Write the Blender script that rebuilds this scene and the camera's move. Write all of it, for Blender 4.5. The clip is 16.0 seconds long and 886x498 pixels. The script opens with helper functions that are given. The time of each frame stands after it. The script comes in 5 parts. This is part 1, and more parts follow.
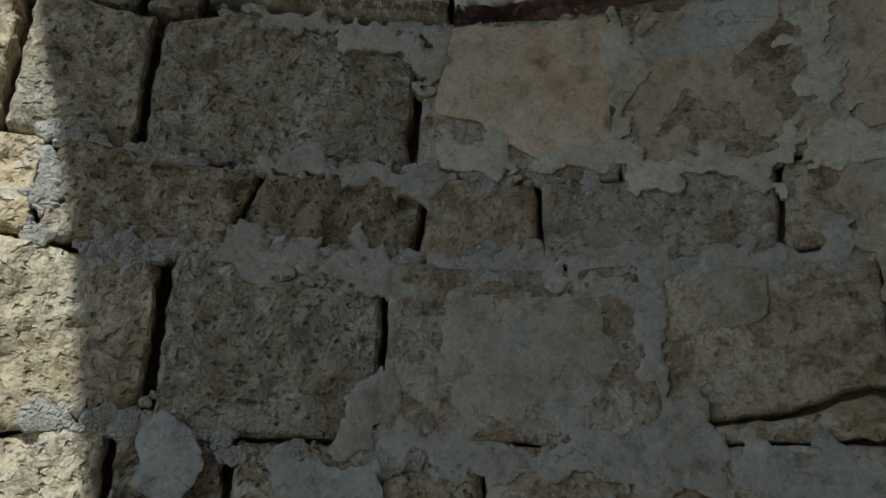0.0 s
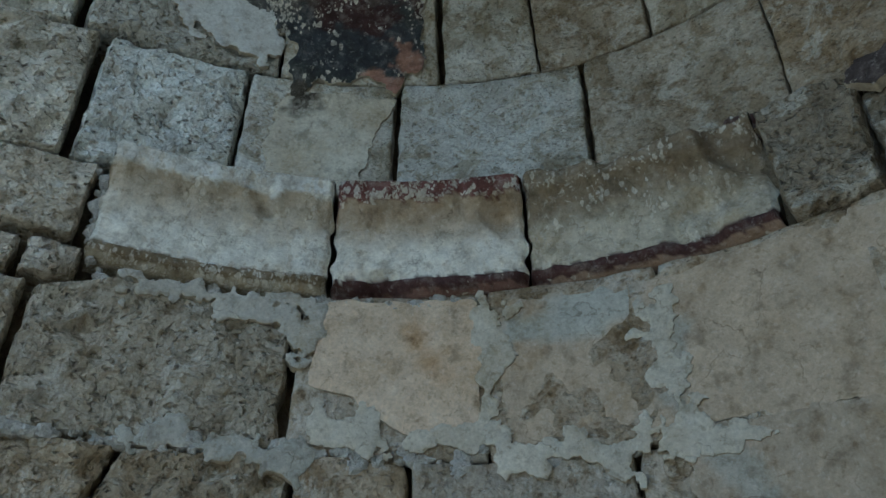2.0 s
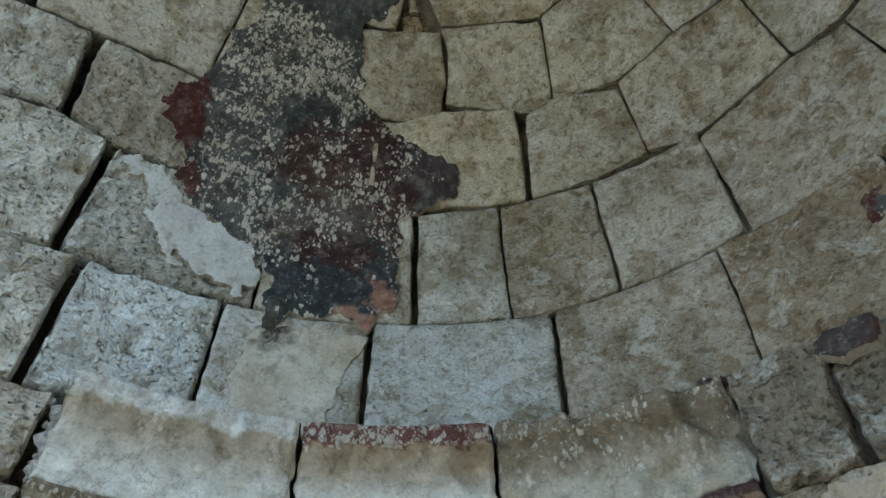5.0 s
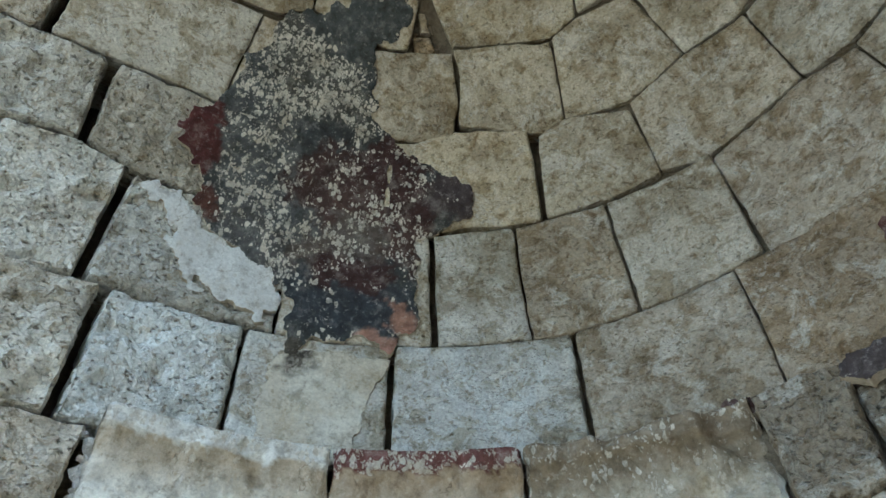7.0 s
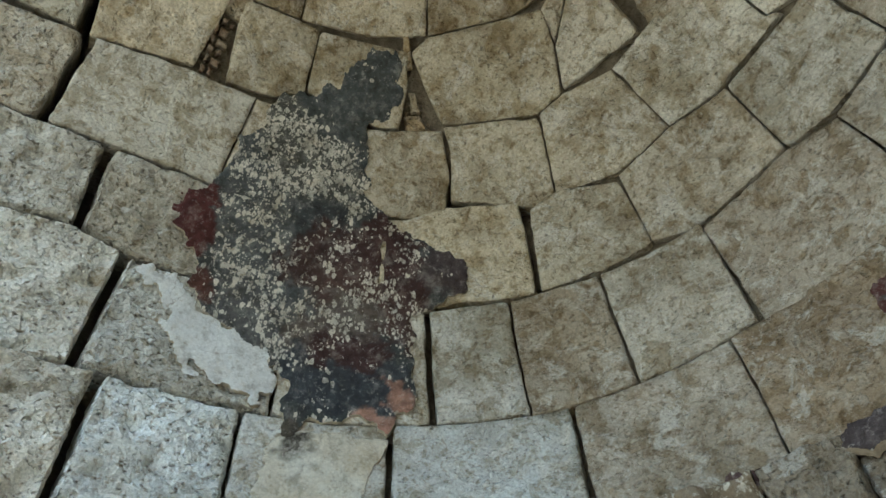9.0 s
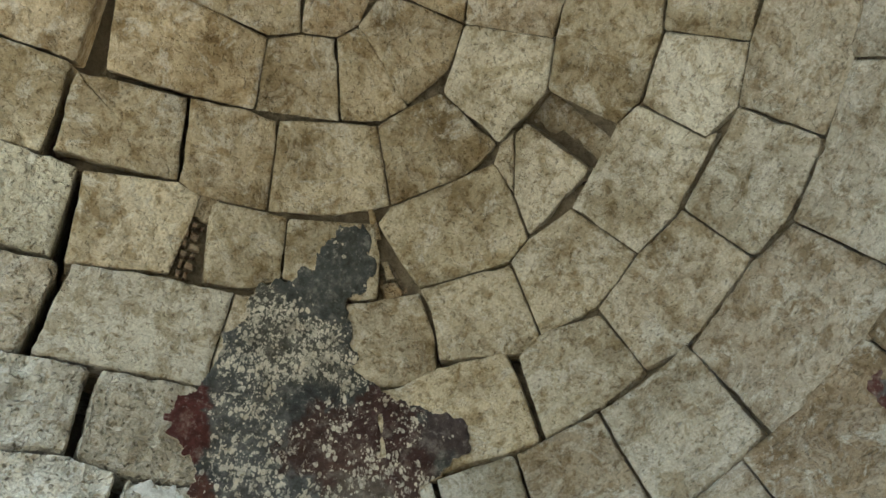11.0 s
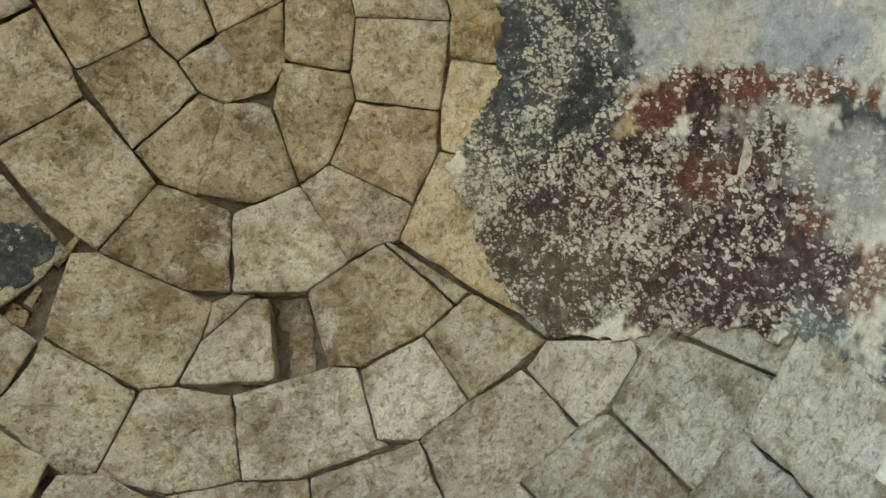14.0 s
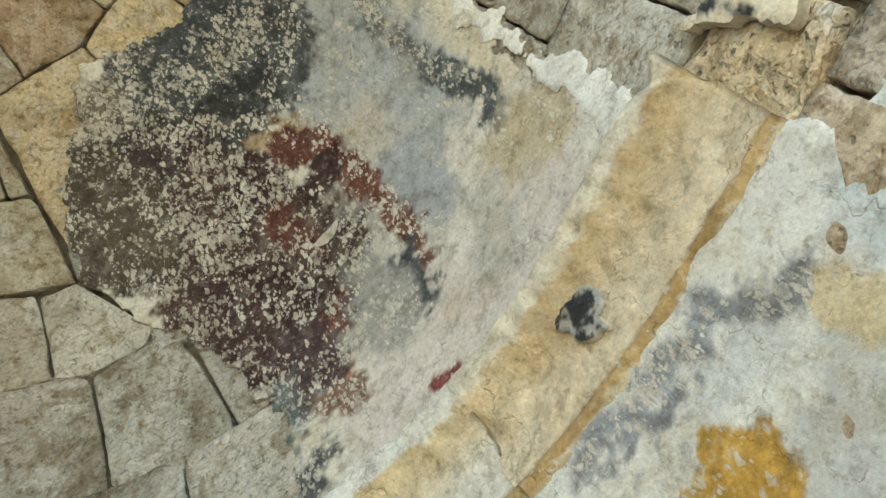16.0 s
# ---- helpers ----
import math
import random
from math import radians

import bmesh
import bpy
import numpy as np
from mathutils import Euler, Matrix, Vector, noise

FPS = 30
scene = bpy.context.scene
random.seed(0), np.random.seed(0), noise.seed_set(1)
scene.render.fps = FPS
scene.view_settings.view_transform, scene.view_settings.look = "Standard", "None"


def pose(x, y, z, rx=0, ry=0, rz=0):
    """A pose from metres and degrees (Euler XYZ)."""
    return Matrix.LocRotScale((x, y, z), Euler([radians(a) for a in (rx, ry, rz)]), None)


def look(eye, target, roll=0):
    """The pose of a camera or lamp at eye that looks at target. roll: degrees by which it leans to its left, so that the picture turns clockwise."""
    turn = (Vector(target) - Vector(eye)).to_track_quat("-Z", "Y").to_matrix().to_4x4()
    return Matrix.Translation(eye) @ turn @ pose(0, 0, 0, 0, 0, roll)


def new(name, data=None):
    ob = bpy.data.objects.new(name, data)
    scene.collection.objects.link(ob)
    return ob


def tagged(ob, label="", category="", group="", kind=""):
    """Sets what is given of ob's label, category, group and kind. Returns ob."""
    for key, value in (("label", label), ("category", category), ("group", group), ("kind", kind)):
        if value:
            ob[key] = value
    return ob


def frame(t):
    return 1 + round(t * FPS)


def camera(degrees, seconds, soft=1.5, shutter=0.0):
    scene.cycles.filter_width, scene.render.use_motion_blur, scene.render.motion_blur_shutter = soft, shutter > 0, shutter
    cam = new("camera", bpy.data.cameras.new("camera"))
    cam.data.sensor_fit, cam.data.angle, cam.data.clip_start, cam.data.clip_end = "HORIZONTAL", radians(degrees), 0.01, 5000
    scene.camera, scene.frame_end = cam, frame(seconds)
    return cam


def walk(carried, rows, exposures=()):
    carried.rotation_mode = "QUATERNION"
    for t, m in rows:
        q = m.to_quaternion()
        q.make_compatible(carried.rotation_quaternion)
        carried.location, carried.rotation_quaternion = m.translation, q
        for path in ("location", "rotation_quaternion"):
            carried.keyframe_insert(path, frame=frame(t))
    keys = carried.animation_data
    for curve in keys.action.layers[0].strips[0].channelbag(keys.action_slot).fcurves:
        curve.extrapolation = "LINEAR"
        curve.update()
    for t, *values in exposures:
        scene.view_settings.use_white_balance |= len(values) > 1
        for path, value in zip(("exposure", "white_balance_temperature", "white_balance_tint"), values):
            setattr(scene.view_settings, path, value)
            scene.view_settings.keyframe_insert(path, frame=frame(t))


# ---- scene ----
cam = camera(57.66, 16.0)
PATH = [
    (0.0, 0.1450, 0.0767, 1.6430, 109.324, -2.618, 69.815),
    (0.5, 0.1705, 0.0374, 1.6488, 113.758, -3.447, 65.139),
    (1.0, 0.1777, 0.0441, 1.6771, 118.416, -0.559, 62.187),
    (1.5, 0.1848, 0.0484, 1.7020, 122.311, 0.483, 60.854),
    (2.0, 0.1966, 0.0327, 1.7190, 125.689, -0.108, 60.444),
    (2.5, 0.1971, 0.0106, 1.7263, 127.814, -1.050, 60.568),
    (3.0, 0.1955, 0.0073, 1.7423, 129.732, -0.370, 59.693),
    (3.5, 0.2060, 0.0051, 1.7670, 133.958, 0.442, 59.826),
    (4.0, 0.2079, -0.0015, 1.7901, 138.938, 1.227, 58.452),
    (4.5, 0.2036, -0.0141, 1.7927, 141.081, 0.731, 56.735),
    (5.0, 0.1985, -0.0225, 1.7930, 140.791, -0.073, 55.996),
    (7.5, 0.1802, -0.1606, 1.8204, 141.238, 1.924, 55.633),
    (8.0, 0.1871, -0.1646, 1.8249, 142.177, 2.255, 56.151),
    (10.5, 0.2502, -0.1657, 1.8343, 152.822, 5.736, 57.656),
    (11.0, 0.2828, -0.1881, 1.8471, 156.051, 8.147, 64.580),
    (11.5, 0.3060, -0.1956, 1.8642, 160.589, 7.276, 67.520),
    (12.0, 0.3384, -0.2065, 1.8706, 164.890, 7.552, 68.804),
    (12.5, 0.3849, -0.2360, 1.8881, 166.739, 8.290, 66.458),
    (13.0, 0.3771, -0.2150, 1.9070, 168.065, 7.661, 53.915),
    (13.5, 0.3622, -0.1289, 1.9135, 167.527, 7.874, 35.814),
    (14.0, 0.3494, -0.0538, 1.9070, 164.625, 7.857, 14.520),
    (14.5, 0.3340, -0.0542, 1.9169, 159.031, 11.664, -5.311),
    (15.0, 0.3696, -0.1068, 1.9032, 156.591, 12.954, -12.907),
    (15.5, 0.4778, -0.2238, 1.8887, 152.625, 18.626, -20.370),
    (16.0, 0.4998, -0.3013, 1.8813, 149.973, 19.389, -24.976),
]
EXPOSURES = [(0.0, -0.68, 5750, 2), (0.5, -0.30, 5500, 0), (1.0, 0.04, 5300, -1), (1.5, 0.25, 5100, -4), (2.0, 0.43, 5000, -4), (3.0, 0.68, 5000, -4), (4.0, 0.84, 5080, -3), (5.0, 1.13, 5120, -1), (8.0, 1.49, 5240, 0), (10.5, 1.6, 5780, -2), (11.0, 1.66, 5800, -1), (12.5, 1.8, 5780, 0), (13.5, 1.82, 5720, 0), (14.5, 1.85, 5780, 0), (15.0, 1.86, 5840, -1), (16.0, 1.87, 5930, -1)]
walk(cam, [(t, pose(*p)) for t, *p in PATH], EXPOSURES)

# ---------------------------------------------------------------- world and sun
SUN_EL, SUN_AZ = 41.6, 115.0      # degrees; azimuth clockwise from +y
world = bpy.data.worlds.new("sky")
scene.world = world
world.use_nodes = True
wn = world.node_tree
sky = wn.nodes.new("ShaderNodeTexSky")
sky.sky_type, sky.sun_disc = "NISHITA", False
sky.sun_elevation, sky.sun_rotation = radians(SUN_EL), radians(SUN_AZ)
wn.links.new(sky.outputs[0], wn.nodes["Background"].inputs[0])
wn.nodes["Background"].inputs[1].default_value = 0.15
sun = new("sun", bpy.data.lights.new("sun", "SUN"))
sun.data.energy, sun.data.angle, sun.data.color = 5.0, radians(0.5), (1.0, 0.93, 0.82)
sd = Vector((math.sin(radians(SUN_AZ)) * math.cos(radians(SUN_EL)), math.cos(radians(SUN_AZ)) * math.cos(radians(SUN_EL)), math.sin(radians(SUN_EL))))
sun.matrix_world = look(sd * 30, (0, 0, 0))

# ---------------------------------------------------------------- the plan of the apse
R, ZC = 1.40, 3.24       # radius and springing height of the half dome
DEG = R * math.pi / 180  # metres to a degree along the springing


def place(s, el, d=0.0):
    """A spot of the inner face: s degrees along the U of the plan (-90 to 90 the half dome, past that the straight
    bay before it), el degrees up the dome (below 0 down the wall), d metres behind the face."""
    e = radians(el)
    if el < 0:
        z, h = ZC + R * e, R + d
    else:
        z, h = ZC + (R + d) * math.sin(e), (R + d) * math.cos(e)
    if abs(s) <= 90:
        return (h * math.sin(radians(s)), h * math.cos(radians(s)), z)
    return (math.copysign(h, s), -(abs(s) - 90) * DEG, z)


def fbm(x, y, z, k=1.0, octaves=3):
    return noise.fractal((x * k, y * k, z * k), 0.9, 2.1, octaves) if octaves > 1 else noise.noise((x * k, y * k, z * k))


# ---------------------------------------------------------------- materials
def nodes(name, rough=0.9):
    m = bpy.data.materials.new(name)
    m.use_nodes = True
    nt = m.node_tree
    b = nt.nodes["Principled BSDF"]
    b.inputs["Roughness"].default_value = rough
    b.inputs["Specular IOR Level"].default_value = 0.25
    return m, nt, b


def node(nt, kind, **ins):
    n = nt.nodes.new(kind)
    for k, v in ins.items():
        key = int(k[1:]) if k[0] == "i" and k[1:].isdigit() else k.replace("_", " ")
        if hasattr(v, "is_output"):
            nt.links.new(v, n.inputs[key])
        else:
            n.inputs[key].default_value = v
    return n


def ramp(nt, fac, *stops):
    n = nt.nodes.new("ShaderNodeValToRGB")
    nt.links.new(fac, n.inputs[0])
    while len(n.color_ramp.elements) < len(stops):
        n.color_ramp.elements.new(0.5)
    for e, (p, c) in zip(n.color_ramp.elements, stops):
        e.position = p
        e.color = (*c, 1) if isinstance(c, tuple) else (c, c, c, 1)
    return n.outputs[0]


def mix(nt, kind, fac, a, b):
    n = nt.nodes.new("ShaderNodeMix")
    n.data_type, n.blend_type = "RGBA", kind
    for i, v in ((0, fac), (6, a), (7, b)):
        if hasattr(v, "is_output"):
            nt.links.new(v, n.inputs[i])
        else:
            n.inputs[i].default_value = v if i == 0 or len(v) == 4 else (*v, 1)
    return n.outputs[2]


def maths(nt, op, a, b):
    n = nt.nodes.new("ShaderNodeMath")
    n.operation = op
    for i, v in ((0, a), (1, b)):
        if hasattr(v, "is_output"):
            nt.links.new(v, n.inputs[i])
        else:
            n.inputs[i].default_value = v
    return n.outputs[0]


def scattered(nt):
    """World place, shifted by a random step for each object."""
    tc, oi = nt.nodes.new("ShaderNodeTexCoord"), nt.nodes.new("ShaderNodeObjectInfo")
    sc = maths(nt, "MULTIPLY", oi.outputs["Random"], 37.0)
    n = nt.nodes.new("ShaderNodeVectorMath")
    nt.links.new(tc.outputs["Object"], n.inputs[0])
    nt.links.new(sc, n.inputs[1])
    return n.outputs[0], oi


def stone_material(name, pits, bump, relief, stain):
    m, nt, b = nodes(name, 0.93)
    v, oi = scattered(nt)
    lain = node(nt, "ShaderNodeMapping", Vector=v, Scale=(1.0, 1.0, 1.35)).outputs[0]
    big = node(nt, "ShaderNodeTexNoise", Vector=v, Scale=3.4, Detail=5.0, Roughness=0.62, Distortion=0.4).outputs[0]
    mid = node(nt, "ShaderNodeTexNoise", Vector=v, Scale=13.0, Detail=7.0, Roughness=0.66, Distortion=0.5).outputs[0]
    fine = node(nt, "ShaderNodeTexNoise", Vector=v, Scale=120.0, Detail=5.0, Roughness=0.72).outputs[0]
    spot = node(nt, "ShaderNodeTexNoise", Vector=v, Scale=34.0, Detail=5.0, Roughness=0.68, Distortion=0.3).outputs[0]
    pore = node(nt, "ShaderNodeTexNoise", Vector=lain, Scale=58.0, Detail=1.0, Roughness=0.5).outputs[0]
    lime = node(nt, "ShaderNodeTexNoise", Vector=v, Scale=8.0, Detail=10.0, Roughness=0.75, Distortion=0.5).outputs[0]
    skin = node(nt, "ShaderNodeTexNoise", Vector=v, Scale=11.0, Detail=9.0, Roughness=0.7, Distortion=0.9).outputs[0]
    lump = node(nt, "ShaderNodeTexNoise", Vector=v, Scale=22.0, Detail=3.0, Roughness=0.5, Distortion=0.3).outputs[0]
    base = mix(nt, "MULTIPLY", 0.3 + 0.7 * stain, oi.outputs["Color"], ramp(nt, big, (0.35, (0.60, 0.55, 0.45)), (0.49, (0.97, 0.95, 0.91)), (0.63, (1.18, 1.18, 1.16))))
    # olive-brown lichen and soot in blotches, scaled skin, pale lime bloom, open pores
    base = mix(nt, "MIX", ramp(nt, mid, (0.50, 0.0), (0.58, 0.8 * stain)), base, mix(nt, "MULTIPLY", 1.0, base, (0.60, 0.54, 0.43)))
    peel = ramp(nt, skin, (0.525, 0.0), (0.545, 1.0))
    base = mix(nt, "MIX", maths(nt, "MULTIPLY", peel, 0.55), base, mix(nt, "SCREEN", 1.0, base, (0.17, 0.165, 0.145)))
    base = mix(nt, "MIX", ramp(nt, lime, (0.54, 0.0), (0.60, 0.5)), base, (0.67, 0.65, 0.58))
    base = mix(nt, "MIX", ramp(nt, spot, (0.55, 0.0), (0.62, 0.7)), base, mix(nt, "MULTIPLY", 1.0, base, (0.56, 0.49, 0.39)))
    base = mix(nt, "MIX", ramp(nt, spot, (0.37, 0.6), (0.43, 0.0)), base, mix(nt, "SCREEN", 1.0, base, (0.13, 0.125, 0.11)))
    base = mix(nt, "MIX", ramp(nt, pore, (0.685, 0.0), (0.74, pits)), base, (0.13, 0.105, 0.07))
    base = mix(nt, "MULTIPLY", 1.0, base, ramp(nt, fine, (0.32, 0.74), (0.68, 1.22)))
    nt.links.new(base, b.inputs["Base Color"])
    h = maths(nt, "ADD", maths(nt, "MULTIPLY", lump, relief), maths(nt, "MULTIPLY", fine, 0.10))
    h = maths(nt, "ADD", h, maths(nt, "MULTIPLY", spot, -0.4 * relief))
    h = maths(nt, "ADD", h, maths(nt, "MULTIPLY", peel, 0.10))
    h = maths(nt, "SUBTRACT", h, maths(nt, "MULTIPLY", ramp(nt, pore, (0.60, 0.0), (0.72, 1.0)), 0.45 * pits))
    bp = node(nt, "ShaderNodeBump", Strength=bump, Distance=0.03, Height=h)
    nt.links.new(bp.outputs[0], b.inputs["Normal"])
    return m


def plaster_material(name, speckle, bump=0.35):
    """Lime plaster: its pigment comes with the 'pigment' colours of the mesh, alpha tells how far it has flaked."""
    m, nt, b = nodes(name, 0.88)
    tc = nt.nodes.new("ShaderNodeTexCoord")
    v = tc.outputs["Object"]
    at = nt.nodes.new("ShaderNodeAttribute")
    at.attribute_name = "pigment"
    big = node(nt, "ShaderNodeTexNoise", Vector=v, Scale=7.0, Detail=10.0, Roughness=0.76, Distortion=0.3).outputs[0]
    fine = node(nt, "ShaderNodeTexNoise", Vector=v, Scale=110.0, Detail=5.0, Roughness=0.75).outputs[0]
    drawn = node(nt, "ShaderNodeMapping", Vector=v, Scale=(1.0, 1.0, 0.62)).outputs[0]
    fl = node(nt, "ShaderNodeTexNoise", Vector=drawn, Scale=42.0, Detail=9.0, Roughness=0.74, Distortion=0.5).outputs[0]
    herd = node(nt, "ShaderNodeTexNoise", Vector=v, Scale=9.0, Detail=3.0, Roughness=0.55).outputs[0]
    base = mix(nt, "MULTIPLY", 1.0, at.outputs[0], ramp(nt, big, (0.3, (0.74, 0.66, 0.52)), (0.5, (0.98, 0.97, 0.95)), (0.7, (1.12, 1.12, 1.1))))
    worn = node(nt, "ShaderNodeTexNoise", Vector=v, Scale=20.0, Detail=8.0, Roughness=0.72).outputs[0]
    base = mix(nt, "MIX", ramp(nt, worn, (0.36, 0.75), (0.48, 0.0)), base, mix(nt, "MULTIPLY", 1.0, base, (0.55, 0.53, 0.50)))
    base = mix(nt, "MIX", ramp(nt, worn, (0.52, 0.0), (0.66, 0.8)), base, mix(nt, "SCREEN", 1.0, base, (0.15, 0.14, 0.12)))
    # chips of lost paint: each cell of a bent net is gone or not, by the share that alpha gives
    sway = node(nt, "ShaderNodeTexNoise", Vector=drawn, Scale=48.0, Detail=4.0, Roughness=0.6)
    bent = nt.nodes.new("ShaderNodeVectorMath")
    bent.operation = "MULTIPLY_ADD"
    nt.links.new(sway.outputs["Color"], bent.inputs[0])
    bent.inputs[1].default_value = (0.022, 0.022, 0.022)
    nt.links.new(drawn, bent.inputs[2])
    share = maths(nt, "ADD", maths(nt, "MULTIPLY", at.outputs["Alpha"], 1.3), maths(nt, "MULTIPLY", maths(nt, "SUBTRACT", herd, 0.5), 1.8))
    gone = 0.0
    for size, away, lean in ((64.0, 0.42, -0.38), (125.0, 0.42, -0.46)):
        cell = node(nt, "ShaderNodeTexVoronoi", Vector=bent.outputs[0], Scale=size, Randomness=1.0)
        lost = ramp(nt, maths(nt, "SUBTRACT", maths(nt, "ADD", share, lean), cell.outputs["Color"]), (0.0, 0.0), (0.02, 1.0))
        lost = maths(nt, "MULTIPLY", lost, ramp(nt, cell.outputs["Distance"], (away, 1.0), (away + 0.09, 0.0)))
        gone = maths(nt, "MAXIMUM", gone, lost)
    fleck = ramp(nt, maths(nt, "SUBTRACT", maths(nt, "ADD", maths(nt, "MULTIPLY", at.outputs["Alpha"], 0.30), 0.25), fl), (0.0, 0.0), (0.03, 0.85))
    gone = maths(nt, "MULTIPLY", maths(nt, "MAXIMUM", gone, fleck), maths(nt, "MULTIPLY", ramp(nt, worn, (0.40, 0.42), (0.54, 1.0)), speckle))
    lime = mix(nt, "MIX", ramp(nt, big, (0.4, 0.0), (0.6, 1.0)), (0.52, 0.465, 0.365), (0.74, 0.70, 0.60))
    base = mix(nt, "MIX", gone, base, lime)
    # crazing
    bend = node(nt, "ShaderNodeTexNoise", Vector=v, Scale=9.0, Detail=4.0, Roughness=0.6)
    warp = nt.nodes.new("ShaderNodeVectorMath")
    warp.operation = "MULTIPLY_ADD"
    nt.links.new(bend.outputs["Color"], warp.inputs[0])
    warp.inputs[1].default_value = (0.16, 0.16, 0.16)
    nt.links.new(v, warp.inputs[2])
    net = node(nt, "ShaderNodeTexVoronoi", Scale=5.5)
    net.feature = "DISTANCE_TO_EDGE"
    nt.links.new(warp.outputs[0], net.inputs["Vector"])
    craze = maths(nt, "MULTIPLY", ramp(nt, net.outputs["Distance"], (0.0, 1.0), (0.010, 0.0)), ramp(nt, big, (0.49, 0.0), (0.56, 0.55)))
    base = mix(nt, "MIX", craze, base, mix(nt, "MULTIPLY", 1.0, base, (0.35, 0.29, 0.22)))
    pit = node(nt, "ShaderNodeTexNoise", Vector=v, Scale=52.0, Detail=6.0, Roughness=0.7).outputs[0]
    base = mix(nt, "MIX", ramp(nt, pit, (0.57, 0.0), (0.64, 0.6)), base, mix(nt, "MULTIPLY", 1.0, base, (0.60, 0.55, 0.47)))
    base = mix(nt, "MIX", ramp(nt, pit, (0.36, 0.8), (0.43, 0.0)), base, mix(nt, "SCREEN", 1.0, base, (0.16, 0.15, 0.135)))
    base = mix(nt, "MULTIPLY", 1.0, base, ramp(nt, fine, (0.32, 0.82), (0.68, 1.14)))
    nt.links.new(base, b.inputs["Base Color"])
    h = maths(nt, "ADD", maths(nt, "MULTIPLY", big, 0.8), maths(nt, "MULTIPLY", fine, 0.3))
    h = maths(nt, "SUBTRACT", h, maths(nt, "MULTIPLY", gone, 0.3))
    h = maths(nt, "SUBTRACT", h, maths(nt, "MULTIPLY", craze, 0.5))
    h = maths(nt, "SUBTRACT", h, maths(nt, "MULTIPLY", pit, 0.5))
    bp = node(nt, "ShaderNodeBump", Strength=bump, Distance=0.012, Height=h)
    nt.links.new(bp.outputs[0], b.inputs["Normal"])
    return m


def plain_material(name, a, b2, scale, bump=0.5, rough=0.95):
    m, nt, b = nodes(name, rough)
    v = nt.nodes.new("ShaderNodeTexCoord").outputs["Object"]
    n1 = node(nt, "ShaderNodeTexNoise", Vector=v, Scale=scale, Detail=7.0, Roughness=0.7).outputs[0]
    n2 = node(nt, "ShaderNodeTexNoise", Vector=v, Scale=scale * 9, Detail=3.0, Roughness=0.7).outputs[0]
    col = mix(nt, "MULTIPLY", 1.0, mix(nt, "MIX", ramp(nt, n1, (0.35, 0.0), (0.65, 1.0)), a, b2), ramp(nt, n2, (0.3, 0.8), (0.7, 1.15)))
    nt.links.new(col, b.inputs["Base Color"])
    bp = node(nt, "ShaderNodeBump", Strength=bump, Distance=0.02, Height=maths(nt, "ADD", n1, maths(nt, "MULTIPLY", n2, 0.4)))
    nt.links.new(bp.outputs[0], b.inputs["Normal"])
    return m


SMOOTH = stone_material("dressed_limestone", 0.5, 0.75, 0.6, 1.0)
ROUGH = stone_material("weathered_limestone", 0.8, 1.0, 0.9, 0.4)
FRESCO = plaster_material("fresco_plaster", 1.0, 0.65)
PLASTER = plaster_material("lime_plaster", 0.35, 0.5)
MORTAR = plain_material("lime_mortar", (0.50, 0.48, 0.43), (0.74, 0.72, 0.67), 24.0, 1.0)
POINTING = plain_material("old_pointing", (0.13, 0.105, 0.07), (0.28, 0.235, 0.165), 14.0, 1.0)
CORE = plain_material("rubble_core", (0.20, 0.165, 0.115), (0.30, 0.25, 0.18), 9.0, 0.8)
EARTH = plain_material("dry_earth", (0.20, 0.175, 0.135), (0.26, 0.23, 0.185), 1.5, 0.4)
LIMEWASH = plain_material("limewash", (0.60, 0.57, 0.50), (0.74, 0.72, 0.66), 3.0, 0.5)
BRICK = plain_material("brick_shards", (0.22, 0.135, 0.085), (0.46, 0.39, 0.28), 30.0, 0.7)


# ---------------------------------------------------------------- mesh helpers
def mesh_of(name, verts, faces, material, smooth=True):
    me = bpy.data.meshes.new(name)
    me.from_pydata(verts, [], faces)
    me.materials.append(material)
    if smooth:
        me.polygons.foreach_set("use_smooth", [True] * len(me.polygons))
    me.update()
    return me


def part(name, me, parent, label=""):
    ob = new(name, me)
    ob.parent = parent
    return tagged(ob, label)


def bed(knots):
    xs, ys = [k[0] for k in knots], [k[1] for k in knots]
    return lambda s: float(np.interp(s, xs, ys))


def wavy(s, el):
    """Slight waviness that the joints of neighbouring blocks share."""
    k = 1.0 if el < 0 or abs(s) > 90 else 1 / max(math.cos(radians(el)), 0.12)
    p = Vector(place(s, el)) * 7.0
    q = p * 3.1
    fade = min(1.0, (90 - el) / 12)
    return (s + fade * k * (0.24 * noise.noise(p) + 0.16 * noise.noise(q)), min(89.97, el + fade * (0.22 * noise.noise(p + Vector((9, 3, 5))) + 0.16 * noise.noise(q + Vector((4, 8, 2))))))


COUNT = [0]


